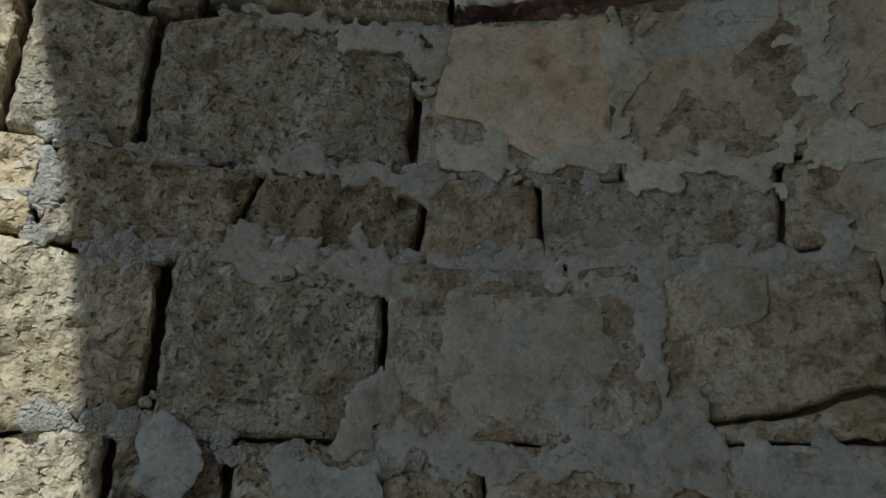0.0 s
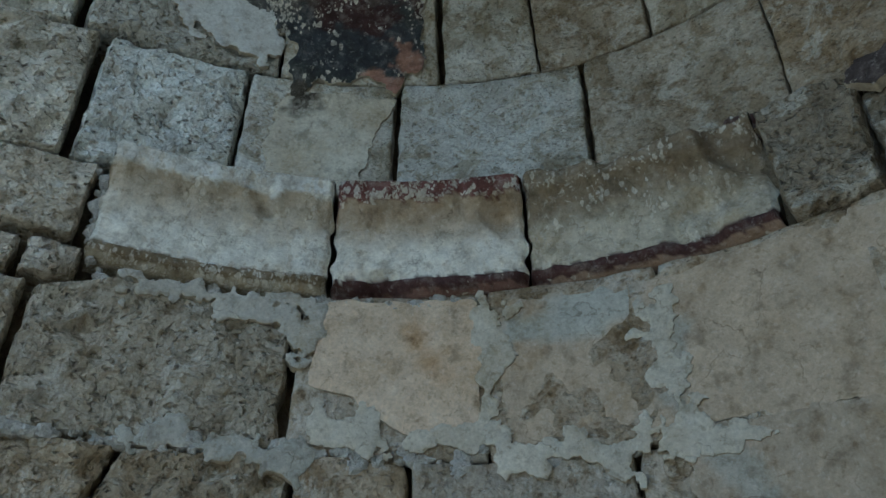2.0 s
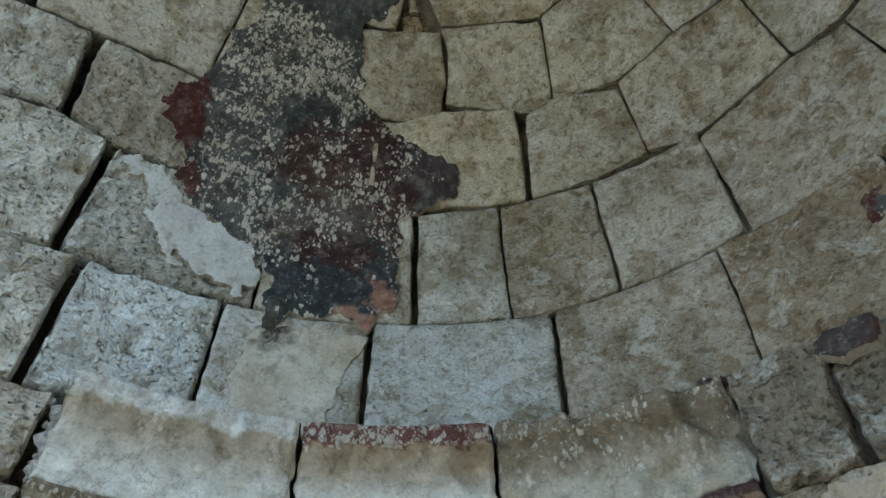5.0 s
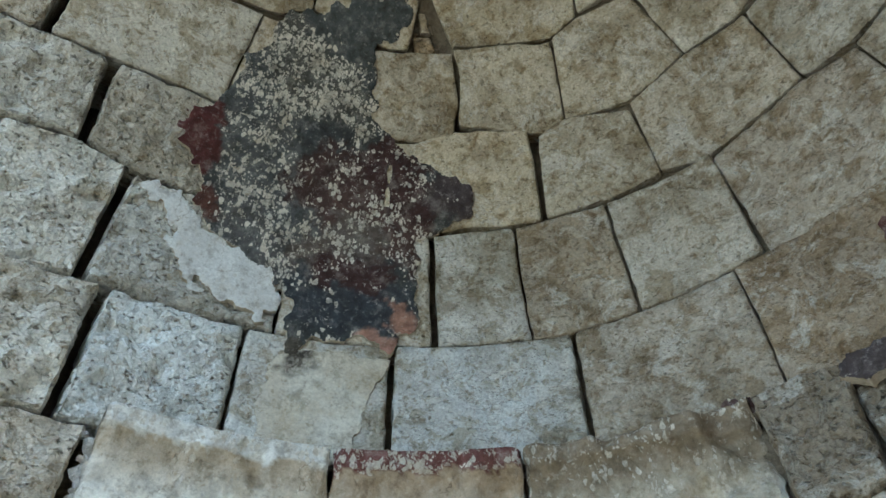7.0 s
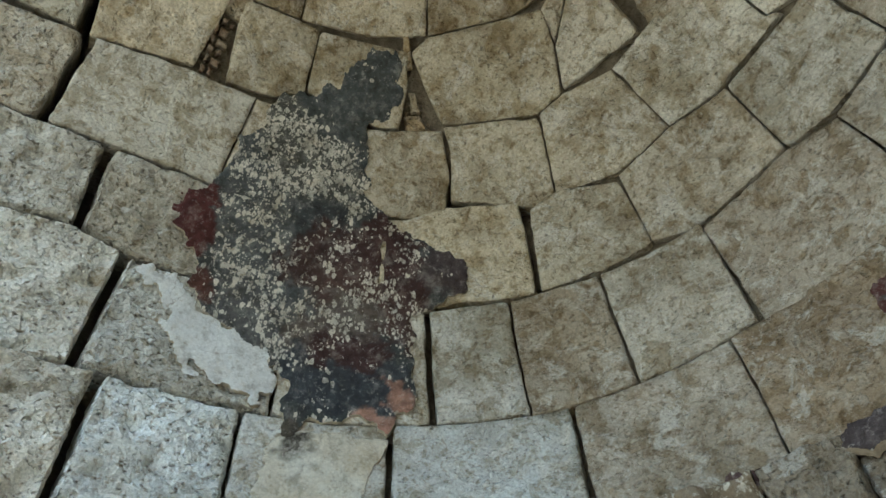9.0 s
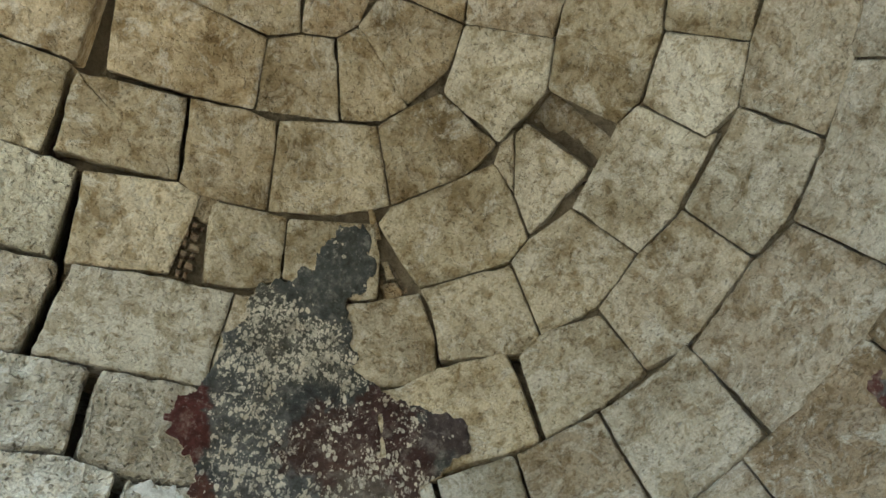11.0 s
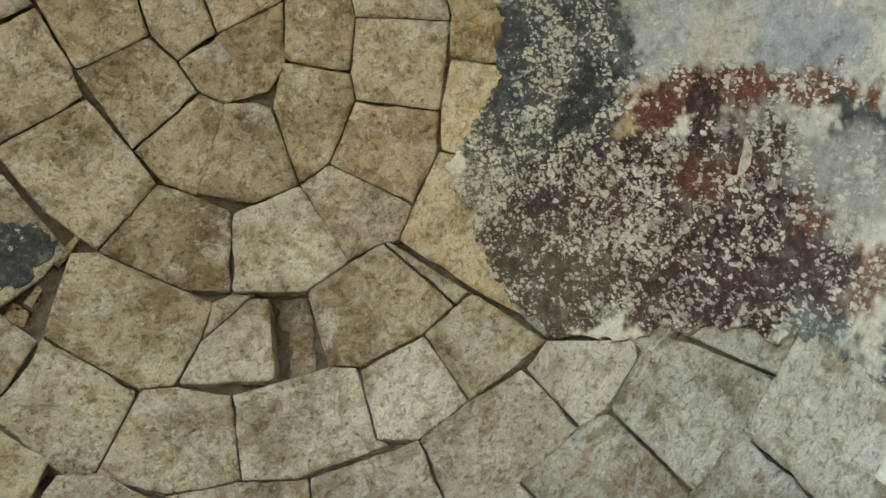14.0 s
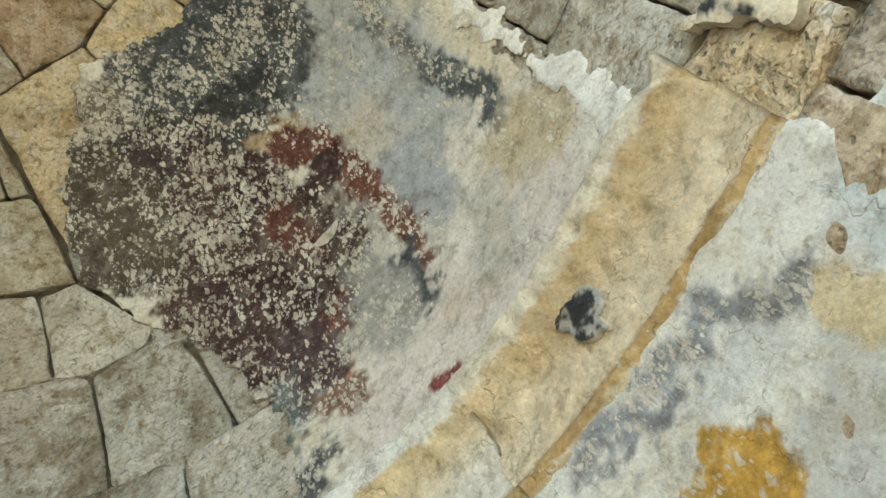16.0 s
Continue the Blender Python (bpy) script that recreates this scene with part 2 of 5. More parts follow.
def ashlar(parent, lo, hi, left, right, gap=0.003, rough=0.0, depth=0.12, tint=(0.46, 0.40, 0.30), lift=0.0, name="stone", gaps=None):
    """One cut block between the beds lo(s) and hi(s) and the joints left and right, each (s at its foot, s at its head)."""
    COUNT[0] += 1
    rnd = random.Random(COUNT[0] * 7 + 1)
    seed = COUNT[0] * 3.7
    (l0, l1), (r0, r1) = left, right
    sm = (l0 + l1 + r0 + r1) / 4
    e0, e1 = lo(sm), hi(sm)
    em = (e0 + e1) / 2
    cos = math.cos(radians(em)) if em > 0 and abs(sm) < 90 else 1.0
    w, h = max((r0 + r1 - l0 - l1) / 2 * DEG * cos, 0.02), max((e1 - e0) * DEG, 0.02)
    gl, gr, gb, gt = gaps or (gap, gap, gap, gap)
    narrow = w < 0.15 and em > 80
    step = 0.0135 if rough > 0.7 else 0.018 if rough > 0.4 else 0.022
    nu, nv = max(2, math.ceil(w / step)), max(2, math.ceil(h / step))
    bev = min(0.003 + 0.006 * rough, 0.08 * min(w, h))
    us = [0, bev / w] + [bev / w + (1 - 2 * bev / w) * i / nu for i in range(1, nu)] + [1 - bev / w, 1]
    vs = [0, bev / h] + [bev / h + (1 - 2 * bev / h) * i / nv for i in range(1, nv)] + [1 - bev / h, 1]
    tilt_u, tilt_v = rnd.uniform(-1, 1) * 0.004, rnd.uniform(-1, 1) * 0.004
    off = rnd.uniform(-0.004, 0.003) + lift
    chip = 0.0 if narrow else 0.0055 + 0.006 * rough
    if narrow:
        gl = gr = 0.0
    radii = [min(0.003 + 0.026 * rnd.random() ** 3 + 0.01 * rough, 0.14 * min(w, h)) for _ in range(4)]
    grid, verts, faces = [], [], []
    for j, v in enumerate(vs):
        for i, u in enumerate(us):
            x, y = u * w, v * h
            # inset for the joint, ragged arris
            jit = chip * fbm(x, y, seed, 19.0, 4)
            x2 = gl + abs(jit) if i == 0 else (w - gr - abs(jit) if i == len(us) - 1 else min(max(x, gl + bev), w - gr - bev))
            jit = chip * fbm(y, x, seed + 9, 19.0, 4)
            y2 = gb + abs(jit) if j == 0 else (h - gt - abs(jit) if j == len(vs) - 1 else min(max(y, gb + bev), h - gt - bev))
            # worn corners
            dx, dy = min(x2 - gl, w - gr - x2), min(y2 - gb, h - gt - y2)
            r = radii[(x2 > w / 2) + 2 * (y2 > h / 2)]
            if dx < r and dy < r:
                k = r - math.hypot(r - dx, r - dy)
                if k < 0:
                    q = r / math.hypot(r - dx, r - dy)
                    ndx, ndy = r - (r - dx) * q, r - (r - dy) * q
                    x2 += (ndx - dx) * (1 if x2 < w / 2 else -1)
                    y2 += (ndy - dy) * (1 if y2 < h / 2 else -1)
            u2, v2 = x2 / w, y2 / h
            a, b = l0 + (l1 - l0) * v2, r0 + (r1 - r0) * v2
            s = a + (b - a) * u2
            el = lo(s) + (hi(s) - lo(s)) * v2
            rim = i in (0, len(us) - 1) or j in (0, len(vs) - 1)
            d = off + tilt_u * (u - 0.5) + tilt_v * (v - 0.5) - (0.003 + 0.011 * rough) * fbm(x, y, seed, 7.0, 3)
            d -= 0.006 * rough * fbm(x, y, seed + 5, 22.0, 3)
            if rough > 0.4:
                d += 0.06 * rough * max(0.0, noise.noise((x * 13, y * 19, seed + 2)) - 0.24) + 0.03 * rough * max(0.0, noise.noise((x * 29, y * 38, seed + 6)) - 0.28)
            else:
                d += 0.012 * max(0.0, noise.noise((x * 22, y * 22, seed + 2)) - 0.34)
            d += (0.0035 + 0.009 * rough) if rim else 0.0
            s, el = wavy(s, min(el, 89.97))
            verts.append(place(s, el, d))
            grid.append((s, el))
    n, mrow = len(us), len(vs)
    for j in range(mrow - 1):
        for i in range(n - 1):
            faces.append((j * n + i, j * n + i + 1, (j + 1) * n + i + 1, (j + 1) * n + i))
    loop = list(range(n)) + [j * n + n - 1 for j in range(1, mrow)] + [(mrow - 1) * n + i for i in range(n - 2, -1, -1)] + [j * n for j in range(mrow - 2, 0, -1)]
    base = len(verts)
    for k in loop:
        verts.append(verts[k])
        verts.append(place(*grid[k], depth))
    m = len(loop)
    for q in range(m):
        a, b = base + 2 * q, base + 2 * ((q + 1) % m)
        faces.append((b, a, a + 1, b + 1))
    me = mesh_of(name, verts, faces, ROUGH if rough > 0.4 else SMOOTH)
    # crisp arris: the chamfer and the sides are shaded flat
    me.polygons.foreach_set("use_smooth", [0 < i < n - 2 and 0 < j < mrow - 2 for j in range(mrow - 1) for i in range(n - 1)] + [False] * m)
    ob = part(name, me, parent)
    k = rnd.uniform(0.88, 1.22)
    y = rnd.uniform(-0.05, 0.05)
    ob.color = (tint[0] * k * (1 + y), tint[1] * k, tint[2] * k * (1 - 1.5 * y), 1)
    return ob

def chart(a, b, d=0.0):
    """A spot of the vault by its plan about the crown: a degrees across and b degrees forward of it along the face, b below 0 in the straight bay."""
    if b < 0:
        return place(math.copysign(90 - b, a), 90 - abs(a), d)
    return place(math.degrees(math.atan2(a, b)), 90 - math.hypot(a, b), d)


def voussoir(parent, corners, tint, wide=None, rough=0.3, lift=0.0, depth=0.12, name="stone"):
    """One cut stone of the vault between straight joints; corners on the chart, wide: {edge number: metres that the joint is open}."""
    COUNT[0] += 1
    rnd = random.Random(COUNT[0] * 5 + 3)
    seed = COUNT[0] * 2.9
    pts = [Vector(chart(max(min(a, 89), -89), b)) for a, b in corners]
    mid = sum(pts, Vector()) / len(pts)
    hub = Vector((0, min(mid.y, 0), ZC))
    n = (mid - hub).normalized()
    t1 = n.cross(Vector((0.3, 0.9, 0.1))).normalized()
    t2 = n.cross(t1)
    flat = []
    for p in pts:
        o = Vector((0, min(p.y, 0), ZC))
        q = o + (p - o) * ((mid - o).dot(n) / (p - o).dot(n))
        flat.append(Vector(((q - mid).dot(t1), (q - mid).dot(t2))))
    area = sum(p.x * q.y - p.y * q.x for p, q in zip(flat, flat[1:] + flat[:1]))
    gaps = [(wide or {}).get(i, rnd.uniform(0.0010, 0.0018) if rnd.random() < 0.45 else rnd.uniform(0.0018, 0.0036)) for i in range(len(flat))]
    if area < 0:
        flat.reverse()
        gaps = gaps[::-1][1:] + gaps[::-1][:1]
    # draw every side in by its joint, then cut the corners
    m = len(flat)
    sides = []
    for i in range(m):
        p, q = flat[i], flat[(i + 1) % m]
        e = (q - p).normalized()
        inn = Vector((-e.y, e.x))
        sides.append((p + inn * gaps[i], e, inn))
    hull = []
    for i in range(m):
        (p, e, _), (q, g, _) = sides[i - 1], sides[i]
        det = e.x * g.y - e.y * g.x
        hull.append(p + e * (((q - p).x * g.y - (q - p).y * g.x) / det) if abs(det) > 0.12 else flat[i] + sides[i][2] * gaps[i])
    c2 = sum(hull, Vector((0, 0))) / m
    ring, cut = [], []
    for i in range(m):
        bend = sides[i - 1][1].dot(sides[i][1])
        cut.append(0.003 if bend > 0.75 else 0.003 + 0.020 * rnd.random() ** 3 + 0.007 * rough)
    for i in range(m):
        p, a, b = hull[i], hull[i - 1], hull[(i + 1) % m]
        la, lb = (a - p).length, (b - p).length
        u, v = p + (a - p) * min(cut[i] / la, 0.35), p + (b - p) * min(cut[i] / lb, 0.35)
        w = b + (p - b) * min(cut[(i + 1) % m] / lb, 0.35)
        ring += [u, u * 0.25 + p * 0.5 + v * 0.25, v]
        cuts = max(1, int((w - v).length / 0.012))
        ring += [v + (w - v) * k / cuts for k in range(1, cuts)]
    edge = []
    for i, p in enumerate(ring):
        tan = ring[(i + 1) % len(ring)] - ring[i - 1]
        inn = Vector((-tan.y, tan.x)).normalized()
        bite = 0.024 * max(0.0, noise.noise((p.x * 9, p.y * 9, seed + 4)) - 0.25) * (0.5 + rough)
        edge.append(p + inn * ((0.0018 + 0.004 * rough) * abs(fbm(p.x, p.y, seed, 21.0, 4)) + bite - 0.0006))
    reach = sum((p - c2).length for p in edge) / len(edge)
    steps = max(4, int(reach / 0.013))
    bev = 0.0025 + 0.004 * rough
    tilt = Vector((rnd.uniform(-1, 1), rnd.uniform(-1, 1))) * 0.010
    off = rnd.uniform(-0.004, 0.004) + lift
    verts, faces = [], []

    def spot(p, d):
        x = mid + t1 * p.x + t2 * p.y
        o = Vector((0, min(x.y, 0), ZC))
        return o + (x - o).normalized() * (R + d)

    def relief(p, rim):
        x, y = p
        d = off + tilt.dot(p) - (0.003 + 0.009 * rough) * fbm(x, y, seed, 6.0, 3) - (0.0016 + 0.004 * rough) * fbm(x, y, seed + 5, 24.0, 3)
        scale = noise.noise((x * 11 + 3, y * 11, seed + 7)) + 0.45 * noise.noise((x * 31, y * 31, seed + 8))
        d += (0.0012 + 0.004 * rough) * min(max((scale - 0.05) / 0.10, 0), 1)      # scaled-off skin
        d += (0.012 + 0.03 * rough) * max(0.0, noise.noise((x * 24, y * 30, seed + 2)) - 0.36)
        return d + (0.005 + 0.006 * rough) * math.exp(-rim / (0.0045 + 0.006 * rough))

    k = len(edge)
    radii = [0.0, bev] + [bev + (reach - bev) * j / steps for j in range(1, steps)]
    for j, rr in enumerate(radii):
        f = 1 - rr / reach
        for p in edge:
            q = c2 + (p - c2) * f
            verts.append(spot(q, relief(q, rr * (p - c2).length / reach)))
    verts.append(spot(c2, relief(c2, reach)))
    for j in range(len(radii) - 1):
        for i in range(k):
            faces.append((j * k + i, j * k + (i + 1) % k, (j + 1) * k + (i + 1) % k, (j + 1) * k + i))
    last = (len(radii) - 1) * k
    faces += [(last + i, last + (i + 1) % k, len(verts) - 1) for i in range(k)]
    shaded = len(faces)
    base = len(verts)
    for i in range(k):
        verts += [verts[i], spot(edge[i], depth)]
    faces += [(base + 2 * ((i + 1) % k), base + 2 * i, base + 2 * i + 1, base + 2 * ((i + 1) % k) + 1) for i in range(k)]
    me = mesh_of(name, verts, faces, ROUGH if rough > 0.4 else SMOOTH)
    me.polygons.foreach_set("use_smooth", [i >= k for i in range(shaded)] + [False] * k)
    ob = part(name, me, parent)
    v = rnd.uniform(0.93, 1.07)
    ob.color = (tint[0] * v, tint[1] * v, tint[2] * v, 1)
    return ob



def tint_at(s, el):
    """Colour of the stone by quarter: grey and pale low on the open side, ochre at the crown, pale buff elsewhere;
    sunlight is painted into the wall blocks past s -91.
    """
    grey, buff, ochre, brown = (0.53, 0.515, 0.465), (0.49, 0.45, 0.37), (0.48, 0.41, 0.295), (0.53, 0.475, 0.39)
    a = min(max((el - 45) / 25, 0), 1)
    base = grey if el < 15 else buff
    if s > 5 and el < 60:
        base = (0.41, 0.39, 0.345)
    if -45 < s <= 5 and el < 40:
        base = tuple(0.85 * v for v in base)
    c = [base[i] * (1 - a) + ochre[i] * a for i in range(3)]
    if s > 94 and el < 12:
        c = (0.47, 0.425, 0.345)
    if s < -77 and -13 < el < 22:
        c = (0.63, 0.625, 0.575)
    # past s -91 the paler tint paints in the sun on the wall
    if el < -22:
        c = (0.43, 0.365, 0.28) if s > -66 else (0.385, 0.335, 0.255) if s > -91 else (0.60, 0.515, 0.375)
    if -24 < s < 30 and 0 > el > -14:
        c = brown
    return tuple(c)


def course(parent, lo, hi, joints, wide=(), rough=None, depth=None):
    """A course of blocks; joints are s, or (s at the foot, s at the head). wide: {joint number: gap in metres}."""
    js = [(j, j) if not isinstance(j, tuple) else j for j in joints]
    made = []
    for k in range(len(js) - 1):
        sm = (js[k][0] + js[k + 1][1]) / 2
        em = (lo(sm) + hi(sm)) / 2
        rg = rough(sm, em) if rough else 0.0
        g = random.uniform(0.0002, 0.0014) + 0.0018 * rg
        wd = dict(wide)
        gl, gr = wd.get(k, g), wd.get(k + 1, g)
        dp = 0.42 if max(gl, gr) > 0.012 else 0.12
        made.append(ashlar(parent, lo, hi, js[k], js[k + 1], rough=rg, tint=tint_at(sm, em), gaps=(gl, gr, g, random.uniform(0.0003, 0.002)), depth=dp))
    return made


def shell(s0, s1, e0, e1, d, step=3.0):
    ns, ne = max(1, math.ceil((s1 - s0) / step)), max(1, math.ceil((e1 - e0) / step))
    verts = [place(s0 + (s1 - s0) * i / ns, min(e0 + (e1 - e0) * j / ne, 89.99), d) for j in range(ne + 1) for i in range(ns + 1)]
    return verts, [(j * (ns + 1) + i, j * (ns + 1) + i + 1, (j + 1) * (ns + 1) + i + 1, (j + 1) * (ns + 1) + i) for j in range(ne) for i in range(ns)]


def joined(pieces):
    verts, faces = [], []
    for v, f in pieces:
        k = len(verts)
        verts += v
        faces += [tuple(i + k for i in q) for q in f]
    return verts, faces


# ---------------------------------------------------------------- ground
gv, gf = [], []
for j in range(25):
    for i in range(25):
        gx, gy = (i - 12) / 12, (j - 12) / 12
        gv.append((math.copysign(abs(gx) ** 3, gx) * 2500, math.copysign(abs(gy) ** 3, gy) * 2500, 0.0))
gf = [(j * 25 + i, j * 25 + i + 1, (j + 1) * 25 + i + 1, (j + 1) * 25 + i) for j in range(24) for i in range(24)]
tagged(new("ground", mesh_of("ground", gv, gf, EARTH)), "dry sunlit earth outside and under the apse", "ground", kind="structure")

# unseen straight wall past the open side, added to bounce sun onto the closed side
nv = [(x, y, z) for x in (-1.42, -1.90) for y in (-1.26, -3.4, -5.5) for z in (0.0, 1.2, 2.4)]
nf = [(b + 3 * i + j, b + 3 * i + j + 1, b + 3 * i + j + 4, b + 3 * i + j + 3) for b in (0, 9) for i in range(2) for j in range(2)]
nf += [(0, 1, 10, 9), (1, 2, 11, 10), (6, 7, 16, 15), (7, 8, 17, 16), (2, 5, 14, 11), (5, 8, 17, 14)]
tagged(new("wall_outer", mesh_of("wall_outer", nv, nf, LIMEWASH, False)), "unseen limewashed wall added to bounce sunlight into the apse", "wall", kind="structure")

# ---------------------------------------------------------------- beds of the vault, from the cornice to the crown
FRONT, BACK = -138, 138
b0 = bed([(-138, -12.5), (-96, -12.2), (-88, -11), (138, -11)])
b1 = bed([(-138, -1), (-110, 2), (-102, 3.5), (-92, 5.3), (-77, 6), (-61, 6.2), (-41, 5.6), (-30, 6.5), (-17, 7), (37, 7.2), (50, 6.8), (138, 6)])
b2 = bed([(-138, 15), (-110, 19.2), (-101, 21.4), (-95, 20.7), (-75, 21.5), (-55, 22.3), (-40, 22.5), (-20, 22.3), (0, 23), (14, 22.8), (22, 22), (33, 23.2), (37, 20.8), (50, 20.3), (138, 20)])
b3 = bed([(-138, 27), (-116, 31), (-103, 32.4), (-99, 33), (-66, 36), (-52, 37.4), (-40, 34.6), (-33, 35.4), (-24, 34), (-14, 36), (-3, 34.8), (7, 36.2), (14, 34.4), (24, 35.2), (33, 33.6), (60, 34), (138, 33)])
b4 = bed([(-138, 40), (-119, 43.2), (-111, 44), (-98, 46.5), (-80, 48), (-67, 48.6), (-52, 48.2), (-32, 46.6), (-15, 46.9), (7, 47.5), (22, 46), (36, 45.6), (60, 46), (138, 46)])
b5 = bed([(-138, 53.5), (-126, 55.4), (-115, 56.2), (-103, 58.4), (-90, 60), (-57, 61.4), (-30, 60.9), (-17, 60.4), (3, 59.6), (27, 59.2), (37, 60), (57, 60.6), (69, 61.4), (92, 60.4), (138, 60)])
b6 = bed([(-138, 68.3), (-120, 68.5), (-106, 70.2), (-97, 72), (-77, 74), (-51, 73.4), (-35, 73.7), (-18, 71.6), (16, 73), (41, 73.8), (70, 73.5), (92, 72), (101, 71.6), (138, 73)])

CRACK = {0: -92, 1: -95, 2: -101.5, 3: -110, 4: -112.5, 5: -118, 6: -117.5}
BEDS = [b0, b1, b2, b3, b4, b5, b6]
pieces = []
for k in range(7):
    e0 = BEDS[k](CRACK[k]) - 0.5
    e1 = BEDS[k + 1](CRACK[k]) + 0.5 if k < 6 else 89.99
    lo_e, hi_e = (-13.0, e1) if k == 0 else (e0, e1)
    pieces.append(shell(FRONT + 0.3, CRACK[k] - (12.0 if k == 6 else 2.2), lo_e, hi_e, 0.12))
    pieces.append(shell(CRACK[k] + 2.2, BACK - 0.3, lo_e, hi_e, 0.12))
# outer face of the vault, broken through only at the head of the crack
pieces.append(shell(FRONT, BACK, -13, 80.3, 0.43))
pieces.append(shell(FRONT, -126.0, 80.3, 89.99, 0.43))
pieces.append(shell(-114.0, BACK, 80.3, 89.99, 0.43))
for sgn in (FRONT, BACK):   # the front faces of the vault
    fv = [place(sgn, -13 + 103 * i / 30, d) for i in range(31) for d in (0.02, 0.43)]
    pieces.append((fv, [(2 * i, 2 * i + 1, 2 * i + 3, 2 * i + 2) for i in range(30)]))
vault = tagged(new("vault", mesh_of("vault", *joined(pieces), CORE, False)), "ruined half dome of cut limestone blocks, open at the front", "vault", kind="structure")


def rough_left(s, el):
    if s < -77 and el < 34:
        return 0.9
    if s < -108:
        return 0.45
    return 0.15 if s < -20 else 0.25


c_one = course(vault, b0, b1, [-138, -127, -105, -92, -77, -60.5, -40, -21, -3, 13, 29, 44.5, 60, 78, 97, 104.5, 120, 138], {3: 0.011, 4: 0.004, 5: 0.008, 6: 0.006}, rough_left)
c_two = course(vault, b1, b2, [-138, -124, -109, -95, -74, -55.7, -44.5, -32, -17.3], {3: 0.012, 5: 0.008, 6: 0.002, 7: 0.003, 8: 0.003}, rough_left)
voussoir(vault, [(3.5, 68.1), (15.6, 65.4), (25.9, 62.1), (37.2, 75.8), (20.5, 82), (6, 82.9)], (0.45, 0.41, 0.34))
course(vault, b1, b2, [55, 66, 82, 98, 112, 126, 138], {}, rough_left)
voussoir(vault, [(-20.5, 64.7), (-4.7, 66.4), (3.4, 68.3), (6.0, 82.9), (-4.2, 83.7), (-24.2, 79.8)], (0.36, 0.315, 0.25))
voussoir(vault, [(36.4, 56.3), (40.7, 55.4), (49.9, 66.1), (46.4, 69.9), (37.7, 75.9), (26.0, 61.9)], (0.42, 0.385, 0.325), {1: 0.003})
voussoir(vault, [(51.0, 46.6), (64.0, 53.0), (58.7, 61.1), (50.1, 66.0), (40.8, 55.3), (46.7, 48.4)], (0.50, 0.48, 0.43), {0: 0.003, 3: 0.003})
voussoir(vault, [(51.4, 46.4), (60.4, 45.5), (67.9, 47.4), (66.9, 49.0), (64.0, 53.0)], (0.49, 0.47, 0.42))
course(vault, b2, b3, [-138, -130, -116, (-101, -102), -80, -62], {3: 0.012, 5: 0.006}, rough_left)
course(vault, b2, b3, [44, 62, 80, 97, 110, 126, 138], {}, rough_left)
voussoir(vault, [(-49.8, 21.6), (-46.4, 28.7), (-41.2, 33), (-34.6, 42.2), (-43.8, 51.5), (-54.7, 39), (-58.5, 31.4)], (0.52, 0.46, 0.34), {3: 0.007}, depth=0.3)
voussoir(vault, [(-34.9, 43.3), (-29.7, 45.3), (-23.1, 51.8), (-26.6, 61.2), (-35.2, 57.4), (-43.4, 51.5)], (0.42, 0.375, 0.285), {5: 0.006}, depth=0.3)
voussoir(vault, [(-3.4, 55.1), (-4.1, 66.3), (-20.5, 64.6), (-26.8, 60.7), (-22.5, 51.2), (-12.4, 52.8), (-4.6, 55)], (0.405, 0.36, 0.28))
voussoir(vault, [(13, 54.3), (15.6, 65.3), (3.7, 67.6), (-4.1, 66.3), (-3.4, 55.1)], (0.51, 0.48, 0.41), {0: 0.003, 1: 0.004})
voussoir(vault, [(29.8, 48.2), (36.4, 57), (24.3, 63.4), (15.6, 65.3), (13, 54.3), (21.2, 50.9)], (0.405, 0.36, 0.285), {0: 0.003, 3: 0.004}, rough=0.35)
voussoir(vault, [(34, 45.1), (46.1, 46.7), (46.6, 49.2), (40.4, 55.2), (36.4, 57), (29.8, 48.2)], (0.51, 0.48, 0.405))
# fourth course
course(vault, b3, b4, [-138, -124, -110, -89, -66], {2: 0.016}, rough_left)
course(vault, b3, b4, [37, 55, 75, 95, 110, 125, 138], {}, rough_left)
voussoir(vault, [(-38.8, 16.1), (-32.7, 26.4), (-38.2, 31.5), (-42.1, 33.3), (-46.4, 28.7), (-49.4, 21.4)], (0.44, 0.385, 0.285))
voussoir(vault, [(-32.3, 26), (-22.7, 37), (-30.3, 45.4), (-33.9, 44.1), (-40.7, 32.8), (-34.3, 28.4)], (0.5, 0.45, 0.345))
voussoir(vault, [(-18.3, 38), (-11.4, 41.6), (-12.4, 52.8), (-22.5, 51.2), (-30.3, 45.4), (-22.7, 37)], (0.48, 0.43, 0.33), {4: 0.003}, rough=0.35)
voussoir(vault, [(2.4, 41.8), (6.4, 43), (7, 52.9), (9.3, 53.9), (-4, 54.9), (-12.4, 52.8), (-11.4, 41.6), (-4.9, 41.8)], (0.56, 0.525, 0.44))
voussoir(vault, [(16.6, 40.8), (21.2, 50.9), (12.9, 54.2), (7, 52.9), (6.4, 43)], (0.57, 0.535, 0.455), {4: 0.004, 3: 0.003})
voussoir(vault, [(24.8, 36.6), (34, 45.1), (21.2, 50.9), (16.6, 40.8)], (0.45, 0.395, 0.29), rough=0.35)
